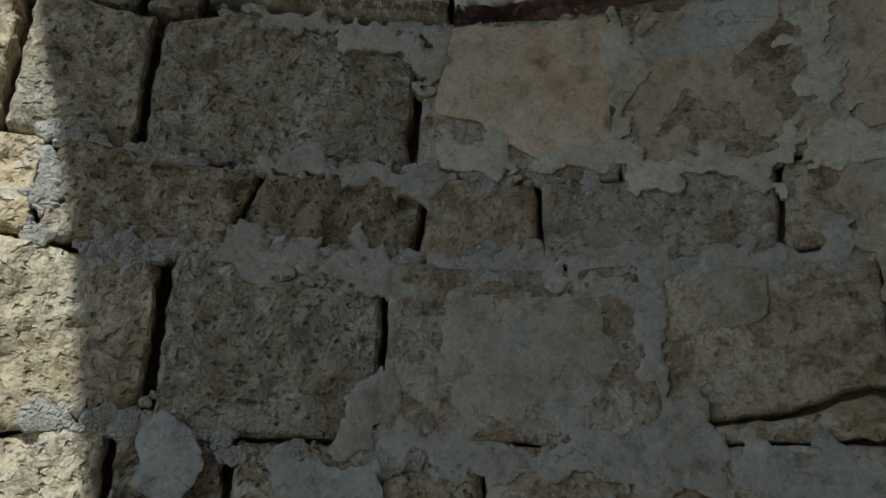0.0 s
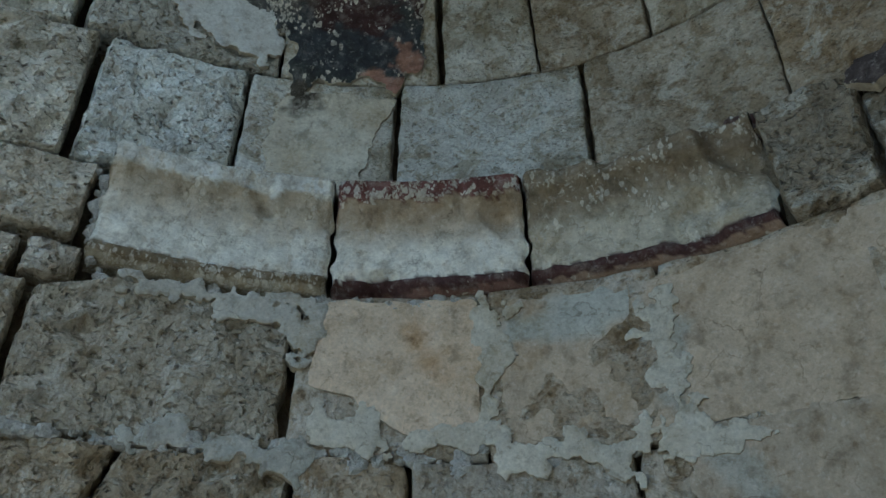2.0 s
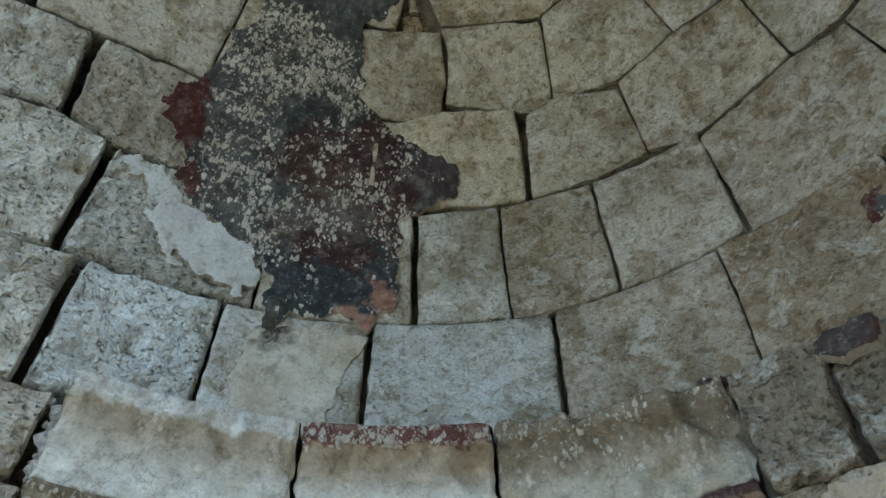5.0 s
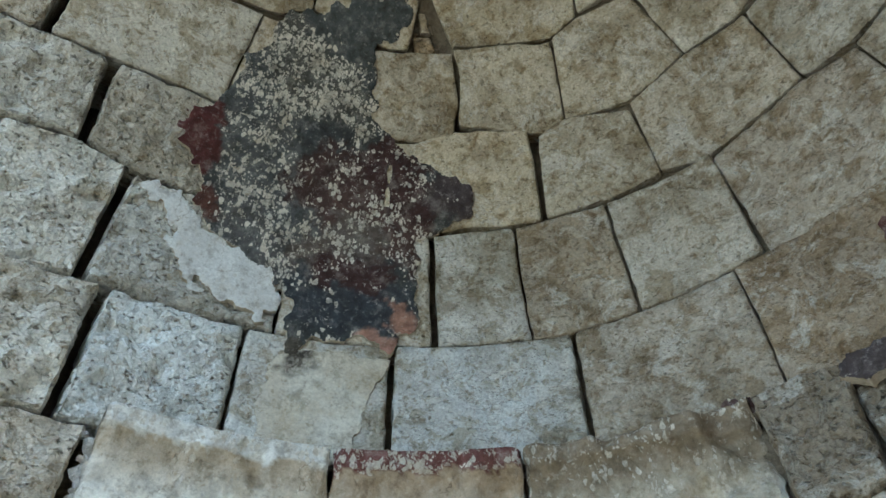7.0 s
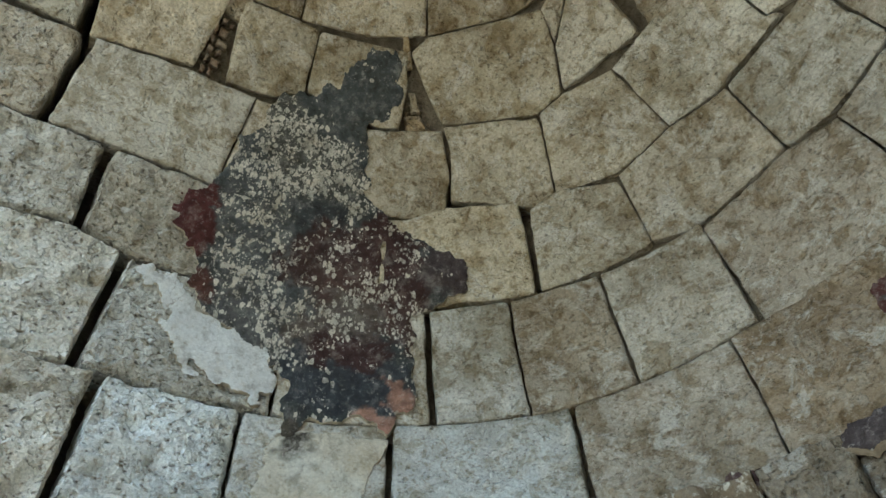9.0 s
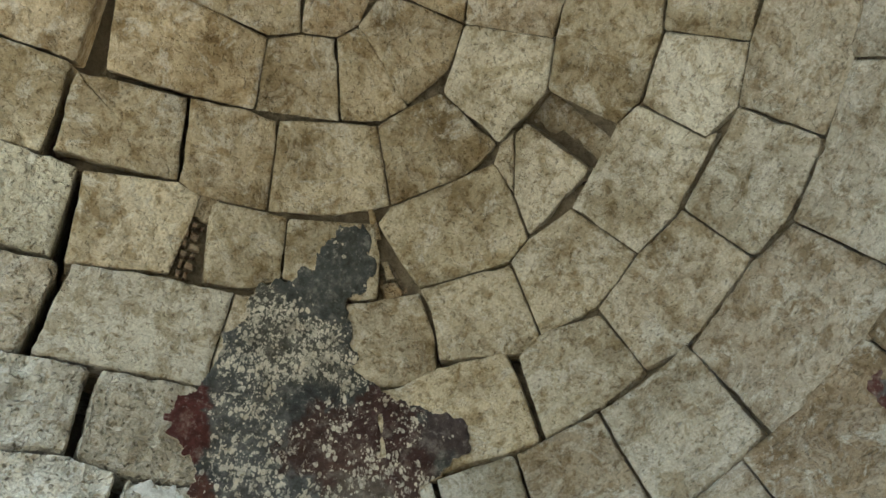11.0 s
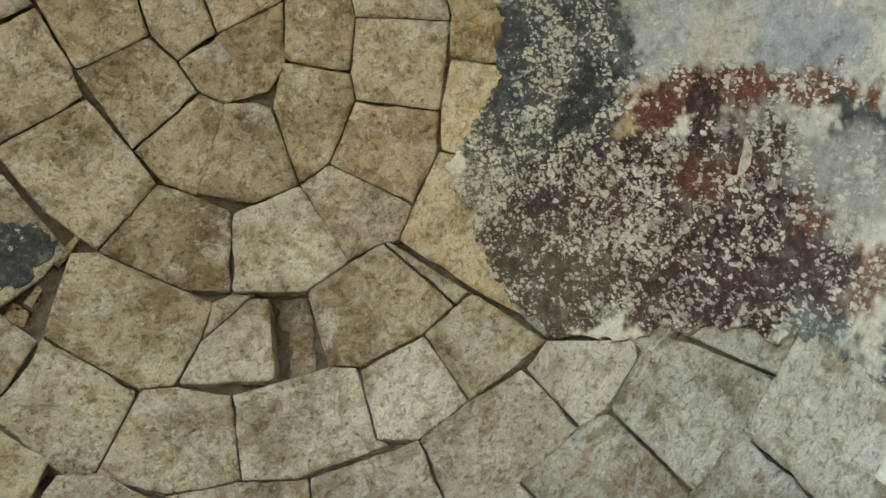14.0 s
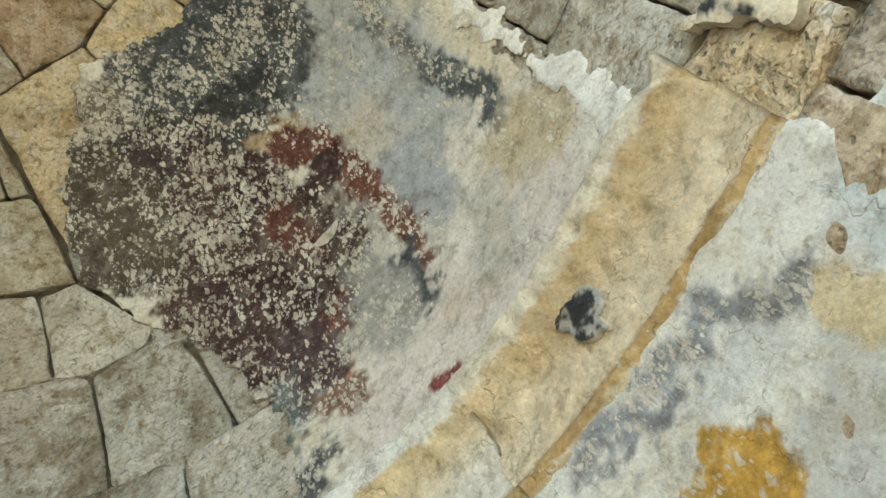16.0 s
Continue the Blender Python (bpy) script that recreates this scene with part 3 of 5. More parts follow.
# fifth course, with a brick-filled gap, a broken socket and a hole in it
voussoir(vault, [(-34.5, -48), (-33.3, -27.8), (-33.5, -22.9), (-45.8, -21.6), (-46.5, -45.4)], (0.6, 0.57, 0.47), {2: 0.009, 0: 0.003}, rough=0.6, depth=0.42)
voussoir(vault, [(-33.7, -22.8), (-30.8, -11.1), (-31.5, -7.7), (-36.9, -7.7), (-42.9, -8), (-46, -20.5)], (0.55, 0.49, 0.375), {5: 0.009}, rough=0.3, depth=0.42)
voussoir(vault, [(-31.5, -6.4), (-30.4, 1.3), (-30.2, 4.4), (-38.6, 6.6), (-41.4, 2.8), (-42.6, -3.6)], (0.53, 0.48, 0.37), {2: 0.003})
voussoir(vault, [(-30.2, 4.4), (-26.2, 16.4), (-30.3, 19), (-36.1, 20.9), (-37.6, 18.1), (-38.6, 6.6)], (0.53, 0.48, 0.37))
voussoir(vault, [(-26.1, 16.8), (-23, 17.7), (-14.3, 25.9), (-10.8, 28.9), (-13.7, 33.4), (-18.3, 38), (-22.7, 37), (-32.3, 26)], (0.49, 0.435, 0.32), {4: 0.003})
voussoir(vault, [(-8.1, 28.4), (-5.5, 29.5), (-13.7, 33.4), (-11, 28.8)], (0.5, 0.45, 0.35))
voussoir(vault, [(-5.6, 29.6), (-3.5, 30.5), (-5.1, 41.6), (-18.1, 38), (-13.7, 33.4)], (0.54, 0.495, 0.4), {3: 0.003})
voussoir(vault, [(14, 27.3), (22, 38), (16.6, 40.8), (6.6, 42.9), (2.4, 41.8), (1.8, 31.1), (8.7, 28.7)], (0.45, 0.395, 0.29), {6: 0.004, 0: 0.003}, rough=0.3)
voussoir(vault, [(14.7, 27.2), (24.4, 36.6), (22.1, 37.9), (14, 27.3)], (0.46, 0.41, 0.31))
voussoir(vault, [(24.9, 17.1), (35.8, 22.1), (36.5, 34), (33, 42.5), (26, 37.4), (16.1, 27.7), (19.5, 23.4)], (0.58, 0.48, 0.31))
voussoir(vault, [(29.3, 5.5), (39.6, 9.6), (35.8, 22.1), (24.9, 17.1), (26.1, 11.9)], (0.6, 0.495, 0.31))
voussoir(vault, [(31.1, -6), (30.5, 0.9), (29.3, 5.5), (39.6, 9.6), (44, 3), (40.2, -6.5)], (0.56, 0.455, 0.28))
course(vault, b4, b5, [97, 112, 126, 138], {}, rough_left)
# sixth course
voussoir(vault, [(-21.6, -48), (-20.9, -28.2), (-33.3, -27.8), (-34.5, -48)], (0.54, 0.48, 0.36), {1: 0.006, 0: 0.003}, rough=0.35, depth=0.42)
voussoir(vault, [(-21.7, -28.1), (-19.8, -13.7), (-30.8, -11.1), (-32.8, -27)], (0.37, 0.315, 0.22), {3: 0.006, 1: 0.003, 2: 0.002}, rough=0.35, depth=0.42)
voussoir(vault, [(-19.6, -13.5), (-18, -5.1), (-17.9, -1.6), (-30.4, 1.3), (-31.7, -8.3), (-30.8, -11.1)], (0.45, 0.385, 0.275), {5: 0.003})
voussoir(vault, [(-17.9, -1.6), (-14.9, 6.4), (-13.3, 11.4), (-23, 17.7), (-27.6, 10.3), (-30.4, 1.3)], (0.53, 0.465, 0.34))
voussoir(vault, [(-13.3, 11.4), (-9, 14.4), (-5.1, 17.8), (-8.1, 28.4), (-14.3, 25.9), (-23, 17.7)], (0.33, 0.275, 0.18), {1: 0.003})
voussoir(vault, [(4.7, 16.6), (8.8, 28.8), (1.6, 31.2), (-8.1, 28.4), (-5.1, 17.8)], (0.62, 0.575, 0.465), {4: 0.006})
voussoir(vault, [(9.4, 15.1), (19.5, 23.4), (16.1, 27.7), (13.6, 27.5), (8.6, 28.5), (4.7, 16.8)], (0.46, 0.4, 0.31))
voussoir(vault, [(15.3, 7.8), (26.1, 11.9), (24.9, 17.1), (19.5, 23.4), (9.4, 15.1)], (0.5, 0.39, 0.265), {0: 0.003})
voussoir(vault, [(18.3, -2.6), (30.5, 0.9), (26.1, 11.9), (15.3, 7.8), (15.6, 4.2)], (0.51, 0.435, 0.3))
voussoir(vault, [(18.5, -8.7), (18.3, -2.6), (30.5, 0.9), (31.1, -6), (26.8, -13), (19.7, -13.8)], (0.47, 0.415, 0.32))
course(vault, b5, b6, [104, 124, 138], {}, rough_left)
# crown
voussoir(vault, [(-10.3, -48), (-9.2, -29.6), (-10.1, -28.5), (-20.8, -28.1), (-21.6, -48)], (0.47, 0.395, 0.28), {2: 0.002}, rough=0.4, depth=0.2)
voussoir(vault, [(-2.4, -48), (-1.2, -29.2), (-9.2, -29.0), (-10.3, -48)], (0.5, 0.43, 0.31), {0: 0.0, 2: 0.001}, rough=0.35, depth=0.07)
voussoir(vault, [(-2.4, -46.5), (-1.2, -24.3), (10.6, -24.7), (9.2, -46.7)], (0.56, 0.48, 0.33), {0: 0.0, 1: 0.004}, rough=0.35)
voussoir(vault, [(8.3, -48), (11.4, -26.8), (19.2, -28.8), (17.7, -48)], (0.54, 0.45, 0.31), rough=0.35)
voussoir(vault, [(11.3, -26.7), (10.4, -9.2), (18.7, -9.1), (20.9, -18.1), (19.2, -28.8)], (0.52, 0.43, 0.3), rough=0.3)
voussoir(vault, [(10.4, -24.6), (10.4, -9.1), (9.6, -6.8), (0.1, -5), (-0.2, -24.1)], (0.5, 0.405, 0.27))
voussoir(vault, [(-1.2, -27.4), (-1.2, -24.1), (0.1, -5), (-5.9, -3), (-8, -7), (-7.9, -16.6), (-9.1, -27)], (0.44, 0.37, 0.255))
voussoir(vault, [(-8.7, -27), (-7.6, -16.6), (-8.2, -6.9), (-18, -5.1), (-19.4, -13.6), (-20.5, -24.6)], (0.47, 0.39, 0.265), {4: 0.003}, depth=0.3)
voussoir(vault, [(-8.2, -6.9), (-5.9, -3), (-4.5, 1.6), (-14.9, 6.4), (-18, -5.1)], (0.45, 0.38, 0.265))
voussoir(vault, [(-4.5, 1.6), (-1.5, 3.9), (-9, 14.4), (-12.5, 11.6), (-14.9, 6.4)], (0.47, 0.405, 0.29))
voussoir(vault, [(0.1, -5), (9.6, -6.8), (8.3, -2.3), (7.5, 0.9), (4.4, 3.9), (-1.5, 3.9), (-4.5, 1.6), (-5.9, -3)], (0.47, 0.385, 0.265))
voussoir(vault, [(10.5, -9), (18.5, -8.7), (18.3, -2.6), (15.6, 4.2), (7.3, 0.5), (8.6, -3)], (0.5, 0.41, 0.275), {0: 0.003})
voussoir(vault, [(7.3, 0.5), (15.6, 4.2), (15.3, 7.8), (9.4, 15.1), (4.7, 16.8), (4, 6)], (0.44, 0.365, 0.245), {1: 0.002})
voussoir(vault, [(-1.9, 3.6), (2.2, 4.6), (4, 6), (4.7, 16.8), (-1.9, 17.7), (-9.1, 14.2)], (0.41, 0.345, 0.24), {4: 0.004})

for ob, c in ((c_one[6], (0.41, 0.365, 0.295)), (c_one[7], (0.30, 0.24, 0.165)), (c_one[8], (0.28, 0.225, 0.155)), (c_two[7], (0.44, 0.405, 0.335)), (c_two[6], (0.345, 0.295, 0.22))):
    ob.color = (*c, 1)

# the hole in the fifth course: a block set back behind the face
ashlar(vault, b4, b5, (-7.5, -6.5), (-0.5, 3.2), tint=(0.36, 0.31, 0.22), lift=0.115, depth=0.16, rough=0.2)
# socket beside the dark painting: set-back face and broken pieces
sock_lo, sock_hi = b4, bed([(-138, 56.8), (138, 56.8)])
ashlar(vault, sock_lo, sock_hi, (-59, -59.2), (-52.5, -56.5), tint=(0.27, 0.21, 0.14), lift=0.05, depth=0.13, rough=0.8)
for q0, q1, x0, x1, back in ((48.4, 50.6, -58.6, -53.6, 0.030), (50.9, 53.6, -57.4, -54.6, 0.018), (53.8, 55.6, -58.4, -56.6, 0.034)):
    ashlar(vault, bed([(-90, q0 - 3), (0, q0 + 4)]), bed([(-90, q1 + 2), (0, q1 - 3)]), (x0, x0 - 0.5), (x1, x1 - 1.4), tint=(0.36, 0.29, 0.19), lift=back, depth=0.08, rough=0.9, name="rubble_piece")
ashlar(vault, sock_hi, b5, (-59, -59.5), (-56.5, -57.5), tint=(0.44, 0.37, 0.25), lift=0.004, rough=0.3)
# gap filled with brick shards and rubble
fill = random.Random(5)
q0 = 46.9
while q0 < 54.6:
    q1 = q0 + fill.uniform(0.9, 1.9)
    x0, x1 = -97.9 + fill.uniform(0, 0.7), -95.0 - fill.uniform(0, 0.6)
    cut = fill.uniform(x0 + 0.8, x1 - 0.8)
    for xa, xb in ((x0, cut - 0.15), (cut, x1)):
        ob = ashlar(vault, bed([(-138, q0 + fill.uniform(0, 0.2)), (138, q0)]), bed([(-138, q1 - 0.1), (138, q1 - fill.uniform(0, 0.25))]), (xa, xa + fill.uniform(-0.2, 0.2)), (xb, xb + fill.uniform(-0.2, 0.2)), tint=(0.3, 0.2, 0.13), lift=fill.uniform(-0.002, 0.018), depth=0.08, rough=0.8, name="brick")
        ob.data.materials[0] = BRICK
    q0 = q1
ashlar(vault, bed([(-138, 55.2), (138, 55.2)]), b5, (-98, -98), (-94.8, -94.8), tint=(0.40, 0.33, 0.22), lift=0.012, depth=0.1, rough=0.7)

# ---------------------------------------------------------------- the wall under the cornice
w0 = bed([(-138, -25.2), (-90, -25.2), (-85, -23.0), (-76, -22.6), (-69, -22.7), (-60, -21.8), (138, -21.8)])
w1 = bed([(-138, -38), (-80, -37.8), (-67, -37.3), (-52, -38.2), (138, -38.6)])
w2 = bed([(-138, -46.5), (-88, -46.2), (-68, -45), (-58, -45.4), (138, -46)])
w3 = bed([(-138, -60.8), (-96, -60.4), (-89, -58.4), (-81, -59.6), (-67, -59.4), (-49, -58.8), (138, -59)])
w4 = bed([(-138, -72.5), (138, -72.5)])
flat = [bed([(-138, e), (138, e)]) for e in (-87, -102, -117, -132.5)]
wall = tagged(new("wall_apse", mesh_of("wall_apse", *joined([shell(FRONT + 0.3, BACK - 0.3, -132.5, -10.5, 0.12, 4.0), shell(FRONT, BACK, -132.5, -13, 0.43, 6.0)]), CORE, False)),
              "curved apse wall of weathered limestone blocks with crumbling mortar", "wall", kind="structure")


def rough_wall(s, el):
    return 1.0 if s < -68 else 0.38


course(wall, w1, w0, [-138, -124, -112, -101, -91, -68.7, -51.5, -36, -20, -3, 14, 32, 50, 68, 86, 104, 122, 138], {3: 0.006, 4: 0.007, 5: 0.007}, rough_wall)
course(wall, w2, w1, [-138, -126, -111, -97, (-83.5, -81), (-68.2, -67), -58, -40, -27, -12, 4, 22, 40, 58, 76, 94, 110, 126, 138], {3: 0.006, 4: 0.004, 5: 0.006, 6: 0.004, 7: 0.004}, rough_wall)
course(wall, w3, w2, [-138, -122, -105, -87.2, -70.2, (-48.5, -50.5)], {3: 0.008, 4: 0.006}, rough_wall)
course(wall, w3, w2, [-34, -17, 0, 18, 36, 54, 72, 90, 108, 124, 138], {}, rough_wall)
split = bed([(-52, -58.2), (-46, -57.4), (-41, -57.0), (-39, -56.3), (-37, -55.5), (-35.5, -55.5), (-33, -56.4)])
ashlar(wall, w3, split, (-48.5, -48.7), (-34, -34), rough=0.3, tint=(0.40, 0.345, 0.265), gaps=(0.002, 0.003, 0.002, 0.004))
ashlar(wall, split, w2, (-48.7, -50.5), (-34, -34), rough=0.3, tint=(0.40, 0.345, 0.265), gaps=(0.002, 0.003, 0.003, 0.002))
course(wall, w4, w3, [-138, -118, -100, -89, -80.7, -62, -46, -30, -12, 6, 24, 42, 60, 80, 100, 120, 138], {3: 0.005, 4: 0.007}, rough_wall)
prev = w4
for k, lowb in enumerate(flat):
    course(wall, lowb, prev, [-138 + (0 if i == 0 else 7 * (k % 2)) + 20.14 * i if i < 14 else 138 for i in range(15)], {}, rough_wall)
    prev = lowb
# blocks at the level of the cornice before its left end and past its right end
kA = bed([(-138, -21), (138, -21)])
ashlar(wall, kA, b0, (-103, -103), (-88.6, -88.2), rough=1.0, tint=(0.56, 0.53, 0.46), gaps=(0.004, 0.01, 0.008, 0.004))
ashlar(wall, kA, b0, (-138, -138), (-103.3, -103.3), rough=1.0, tint=(0.56, 0.53, 0.46))
ashlar(wall, w0, kA, (-97, -97), (-92.6, -92.6), rough=1.0, tint=(0.46, 0.42, 0.35), gaps=(0.003, 0.003, 0.008, 0.003))
ashlar(wall, w0, kA, (-92.4, -92.4), (-88, -87.5), rough=1.0, tint=(0.46, 0.42, 0.35), gaps=(0.003, 0.008, 0.008, 0.003))
ashlar(wall, w0, kA, (-138, -138), (-97.2, -97.2), rough=1.0, tint=(0.46, 0.42, 0.35))
ashlar(wall, bed([(-138, -21.8), (138, -21.8)]), bed([(-138, -11.2), (138, -11.2)]), (100.0, 100.0), (108, 108), rough=0.6, tint=(0.60, 0.51, 0.36), lift=-0.012)
ashlar(wall, bed([(-138, -21.8), (138, -21.8)]), bed([(-138, -11.2), (138, -11.2)]), (108.3, 108.3), (124, 124), rough=0.5, tint=(0.58, 0.50, 0.37), lift=0.01)
ashlar(wall, bed([(-138, -21.8), (138, -21.8)]), bed([(-138, -11.2), (138, -11.2)]), (124.3, 124.3), (138, 138), rough=0.8, tint=(0.54, 0.46, 0.33), lift=0.01)


# ---------------------------------------------------------------- old mortar deep in the joints
def pointing(s0, s1, e0, e1, seed, depth):
    """Uneven mortar bed behind the faces of the blocks; depth(s, el) metres where it lies deeper."""
    ns, ne = math.ceil((s1 - s0) / 1.1), max(1, math.ceil((e1 - e0) / 1.1))
    verts = []
    for j in range(ne + 1):
        for i in range(ns + 1):
            s, el = s0 + (s1 - s0) * i / ns, min(e0 + (e1 - e0) * j / ne, 89.99)
            p = Vector(place(s, el)) * 9.0
            d = 0.042 + 0.032 * noise.noise(p * 0.6 + Vector((seed, 0, 0))) + 0.012 * noise.noise(p * 2.7)
            verts.append(place(s, el, min(max(d, 0.016) + depth(s, el), 0.117)))
    return verts, [(j * (ns + 1) + i, j * (ns + 1) + i + 1, (j + 1) * (ns + 1) + i + 1, (j + 1) * (ns + 1) + i) for j in range(ne) for i in range(ns)]


def deep_vault(s, el):
    for a, b, e0, e1 in ((-9, 5, 45, 62), (-7, 2, 47, 60)):
        if a < s < b and e0 < el < e1:
            return 0.1
    if s < -37 and el < 40:
        return 0.05
    if s < -100:
        return 0.04
    return 0.0


def deep_wall(s, el):
    return 0.045 if s < -64 else 0.0


fills = []
for k in range(7):
    e0 = BEDS[k](CRACK[k]) - 0.5
    e1 = BEDS[k + 1](CRACK[k]) + 0.5 if k < 6 else 89.99
    fills.append(pointing(CRACK[k] + 2.6, BACK - 1, max(e0, -11.0), e1, 1.0, deep_vault))
part("mortar", mesh_of("mortar", *joined(fills), POINTING), vault, "old brown mortar in the joints")["kind"] = "stuff"
part("mortar", mesh_of("mortar", *pointing(FRONT + 1, BACK - 1, -132, -11, 2.0, deep_wall), POINTING), wall, "old brown mortar in the joints")["kind"] = "stuff"


# ---------------------------------------------------------------- pigment and plaster
def inside(poly, s, el):
    """Signed distance in degrees to the closed outline poly, less than 0 inside; arrays."""
    px, py = np.array([p[0] for p in poly], float), np.array([p[1] for p in poly], float)
    dist, hit = np.full(s.shape, 1e9), np.zeros(s.shape, bool)
    for i in range(len(px)):
        ax, ay, bx, by = px[i - 1], py[i - 1], px[i], py[i]
        k = np.cos(np.radians(np.clip((ay + by) / 2, 0, 80)))
        t = np.clip(((s - ax) * (bx - ax) * k * k + (el - ay) * (by - ay)) / ((bx - ax) ** 2 * k * k + (by - ay) ** 2 + 1e-9), 0, 1)
        dist = np.minimum(dist, np.hypot((s - ax - t * (bx - ax)) * k, el - ay - t * (by - ay)))
        cross = (ay > el) != (by > el)
        hit ^= cross & (s < (bx - ax) * (el - ay) / (by - ay + 1e-12) + ax)
    return np.where(hit, -dist, dist)


def wob(s, el, k, seed, octaves=3):
    f = np.frompyfunc(lambda a, b: noise.fractal((a * k, b * k, seed), 0.8, 2.2, octaves), 2, 1)
    return f(s, el).astype(float)


def coat(name, poly, parent, material, ground, strokes=(), ragged=1.0, step=0.6, d=-0.009, label="", holes=(), seed=0.0, flake=0.2, thick=0.018, fields=()):
    """A coat of plaster over the blocks, with a ragged outline. strokes: (s, el, s2, el2, radius, colour, flake, softness).
    fields: (name, label, outline) of painted fields that are parts of their own."""
    xs, ys = [p[0] for p in poly], [p[1] for p in poly]
    S = np.arange(min(xs) - 2, max(xs) + 2, step)
    E = np.arange(min(ys) - 2, max(ys) + 2, step)
    s, el = np.meshgrid(S, E)
    n1 = wob(s, el, 0.35, seed, 4)

    def field(a, b, n):
        f = inside(poly, a, b) + ragged * 1.1 * n
        for h in holes:
            f = np.maximum(f, -(inside(h, a, b) + 0.3 * n))
        return f

    f = field(s, el, n1)
    gy, gx = np.gradient(f, step)
    keep = (f[:-1, :-1] + f[1:, :-1] + f[:-1, 1:] + f[1:, 1:]) / 4 < 0
    cnt = np.zeros(f.shape, int)
    for dj in (0, 1):
        for di in (0, 1):
            cnt[dj:dj + keep.shape[0], di:di + keep.shape[1]] += keep
    edge = (cnt > 0) & (cnt < 4)
    g2 = np.maximum(gx ** 2 + gy ** 2, 0.25)
    s2, e2 = s.copy(), el.copy()
    s2[edge] -= np.clip(f * gx / g2, -step * 0.7, step * 0.7)[edge]
    e2[edge] -= np.clip(f * gy / g2, -step * 0.7, step * 0.7)[edge]
    relief = wob(s, el, 0.12, seed + 3, 3) * 0.004
    # pigment
    col = np.empty((*s.shape, 4))
    n2, n3 = wob(s, el, 0.22, seed + 11, 4), wob(s, el, 0.22, seed + 17, 4)
    n4 = wob(s, el, 0.6, seed + 23, 3)
    n5 = wob(s, el, 0.85, seed + 31, 2)
    col[..., :3] = np.array(ground)[None, None] * (1 + 0.10 * n2[..., None])
    col[..., 3] = flake
    for a0, h0, a1, h1, rad, c, fl, soft in strokes:
        k = math.cos(radians(min(max((h0 + h1) / 2, 0), 80)))
        ss, ee = s + 1.6 * n2, el + 1.6 * n3
        t = np.clip(((ss - a0) * (a1 - a0) * k * k + (ee - h0) * (h1 - h0)) / ((a1 - a0) ** 2 * k * k + (h1 - h0) ** 2 + 1e-9), 0, 1)
        pale = sum(c) > 1.05
        dd = np.hypot((ss - a0 - t * (a1 - a0)) * k, ee - h0 - t * (h1 - h0)) + 0.9 * n4 + (0.25 if pale else min(0.45 + 0.26 * soft, 1.5)) * n5
        wgt = np.clip((rad - dd) / max(0.45 * soft, 0.3) + 0.5, 0, 1)[..., None]
        col[..., :3] = col[..., :3] * (1 - wgt) + np.array(c) * (1 + (0.06 if pale else 0.25) * n4[..., None] + (0.05 if pale else 0.3) * n5[..., None]) * wgt
        col[..., 3:] = col[..., 3:] * (1 - wgt) + (fl + 0.14 * n3[..., None] + 0.10 * n4[..., None]) * wgt
    col = np.clip(col, 0.01, 1)
    index, verts, cols, faces = {}, [], [], []
    for j, i in zip(*np.nonzero(cnt)):
        index[j, i] = len(verts)
        verts.append(place(s2[j, i], e2[j, i], d - relief[j, i] + (0.003 if edge[j, i] else 0)))
        cols.append(col[j, i])
    rim, centres = {}, []
    for j, i in zip(*np.nonzero(keep)):
        q = [(j, i), (j, i + 1), (j + 1, i + 1), (j + 1, i)]
        faces.append(tuple(index[c] for c in q))
        centres.append((s[j, i], el[j, i]))
        for (a, b), (dj, di) in zip(((0, 1), (1, 2), (2, 3), (3, 0)), ((-1, 0), (0, 1), (1, 0), (0, -1))):
            jj, ii = j + dj, i + di
            if not (0 <= jj < keep.shape[0] and 0 <= ii < keep.shape[1] and keep[jj, ii]):
                lower = []
                for c in (q[a], q[b]):
                    if c not in rim:
                        rim[c] = (len(verts), len(verts) + 1)
                        verts.append(verts[index[c]])
                        verts.append(place(s2[c], e2[c], d + thick))
                        lime = np.array((0.55, 0.50, 0.40, 0.3))
                        cols += [lime, lime]
                    lower.append(rim[c])
                faces.append((lower[1][0], lower[0][0], lower[0][1], lower[1][1]))
                centres.append((s[j, i], el[j, i]))
    if not fields:
        me = mesh_of(name, verts, faces, material)
        at = me.color_attributes.new("pigment", "FLOAT_COLOR", "POINT")
        at.data.foreach_set("color", np.array(cols, dtype=np.float32).ravel())
        return tagged(part(name, me, parent, label), category="" if parent else "fresco")
    thing = tagged(new(name), label, "fresco")
    left = np.ones(len(faces), bool)
    mid_s, mid_e = np.array([c[0] for c in centres]), np.array([c[1] for c in centres])
    for title, words, outline in fields:
        take = left & (inside(outline, mid_s, mid_e) < 0) if outline else left.copy()
        left &= ~take
        used = sorted({i for k in np.nonzero(take)[0] for i in faces[k]})
        renum = {i: k for k, i in enumerate(used)}
        me = mesh_of(title, [verts[i] for i in used], [tuple(renum[i] for i in faces[k]) for k in np.nonzero(take)[0]], material)
        at = me.color_attributes.new("pigment", "FLOAT_COLOR", "POINT")
        at.data.foreach_set("color", np.array([cols[i] for i in used], dtype=np.float32).ravel())
        part(title, me, thing, words)
    return thing


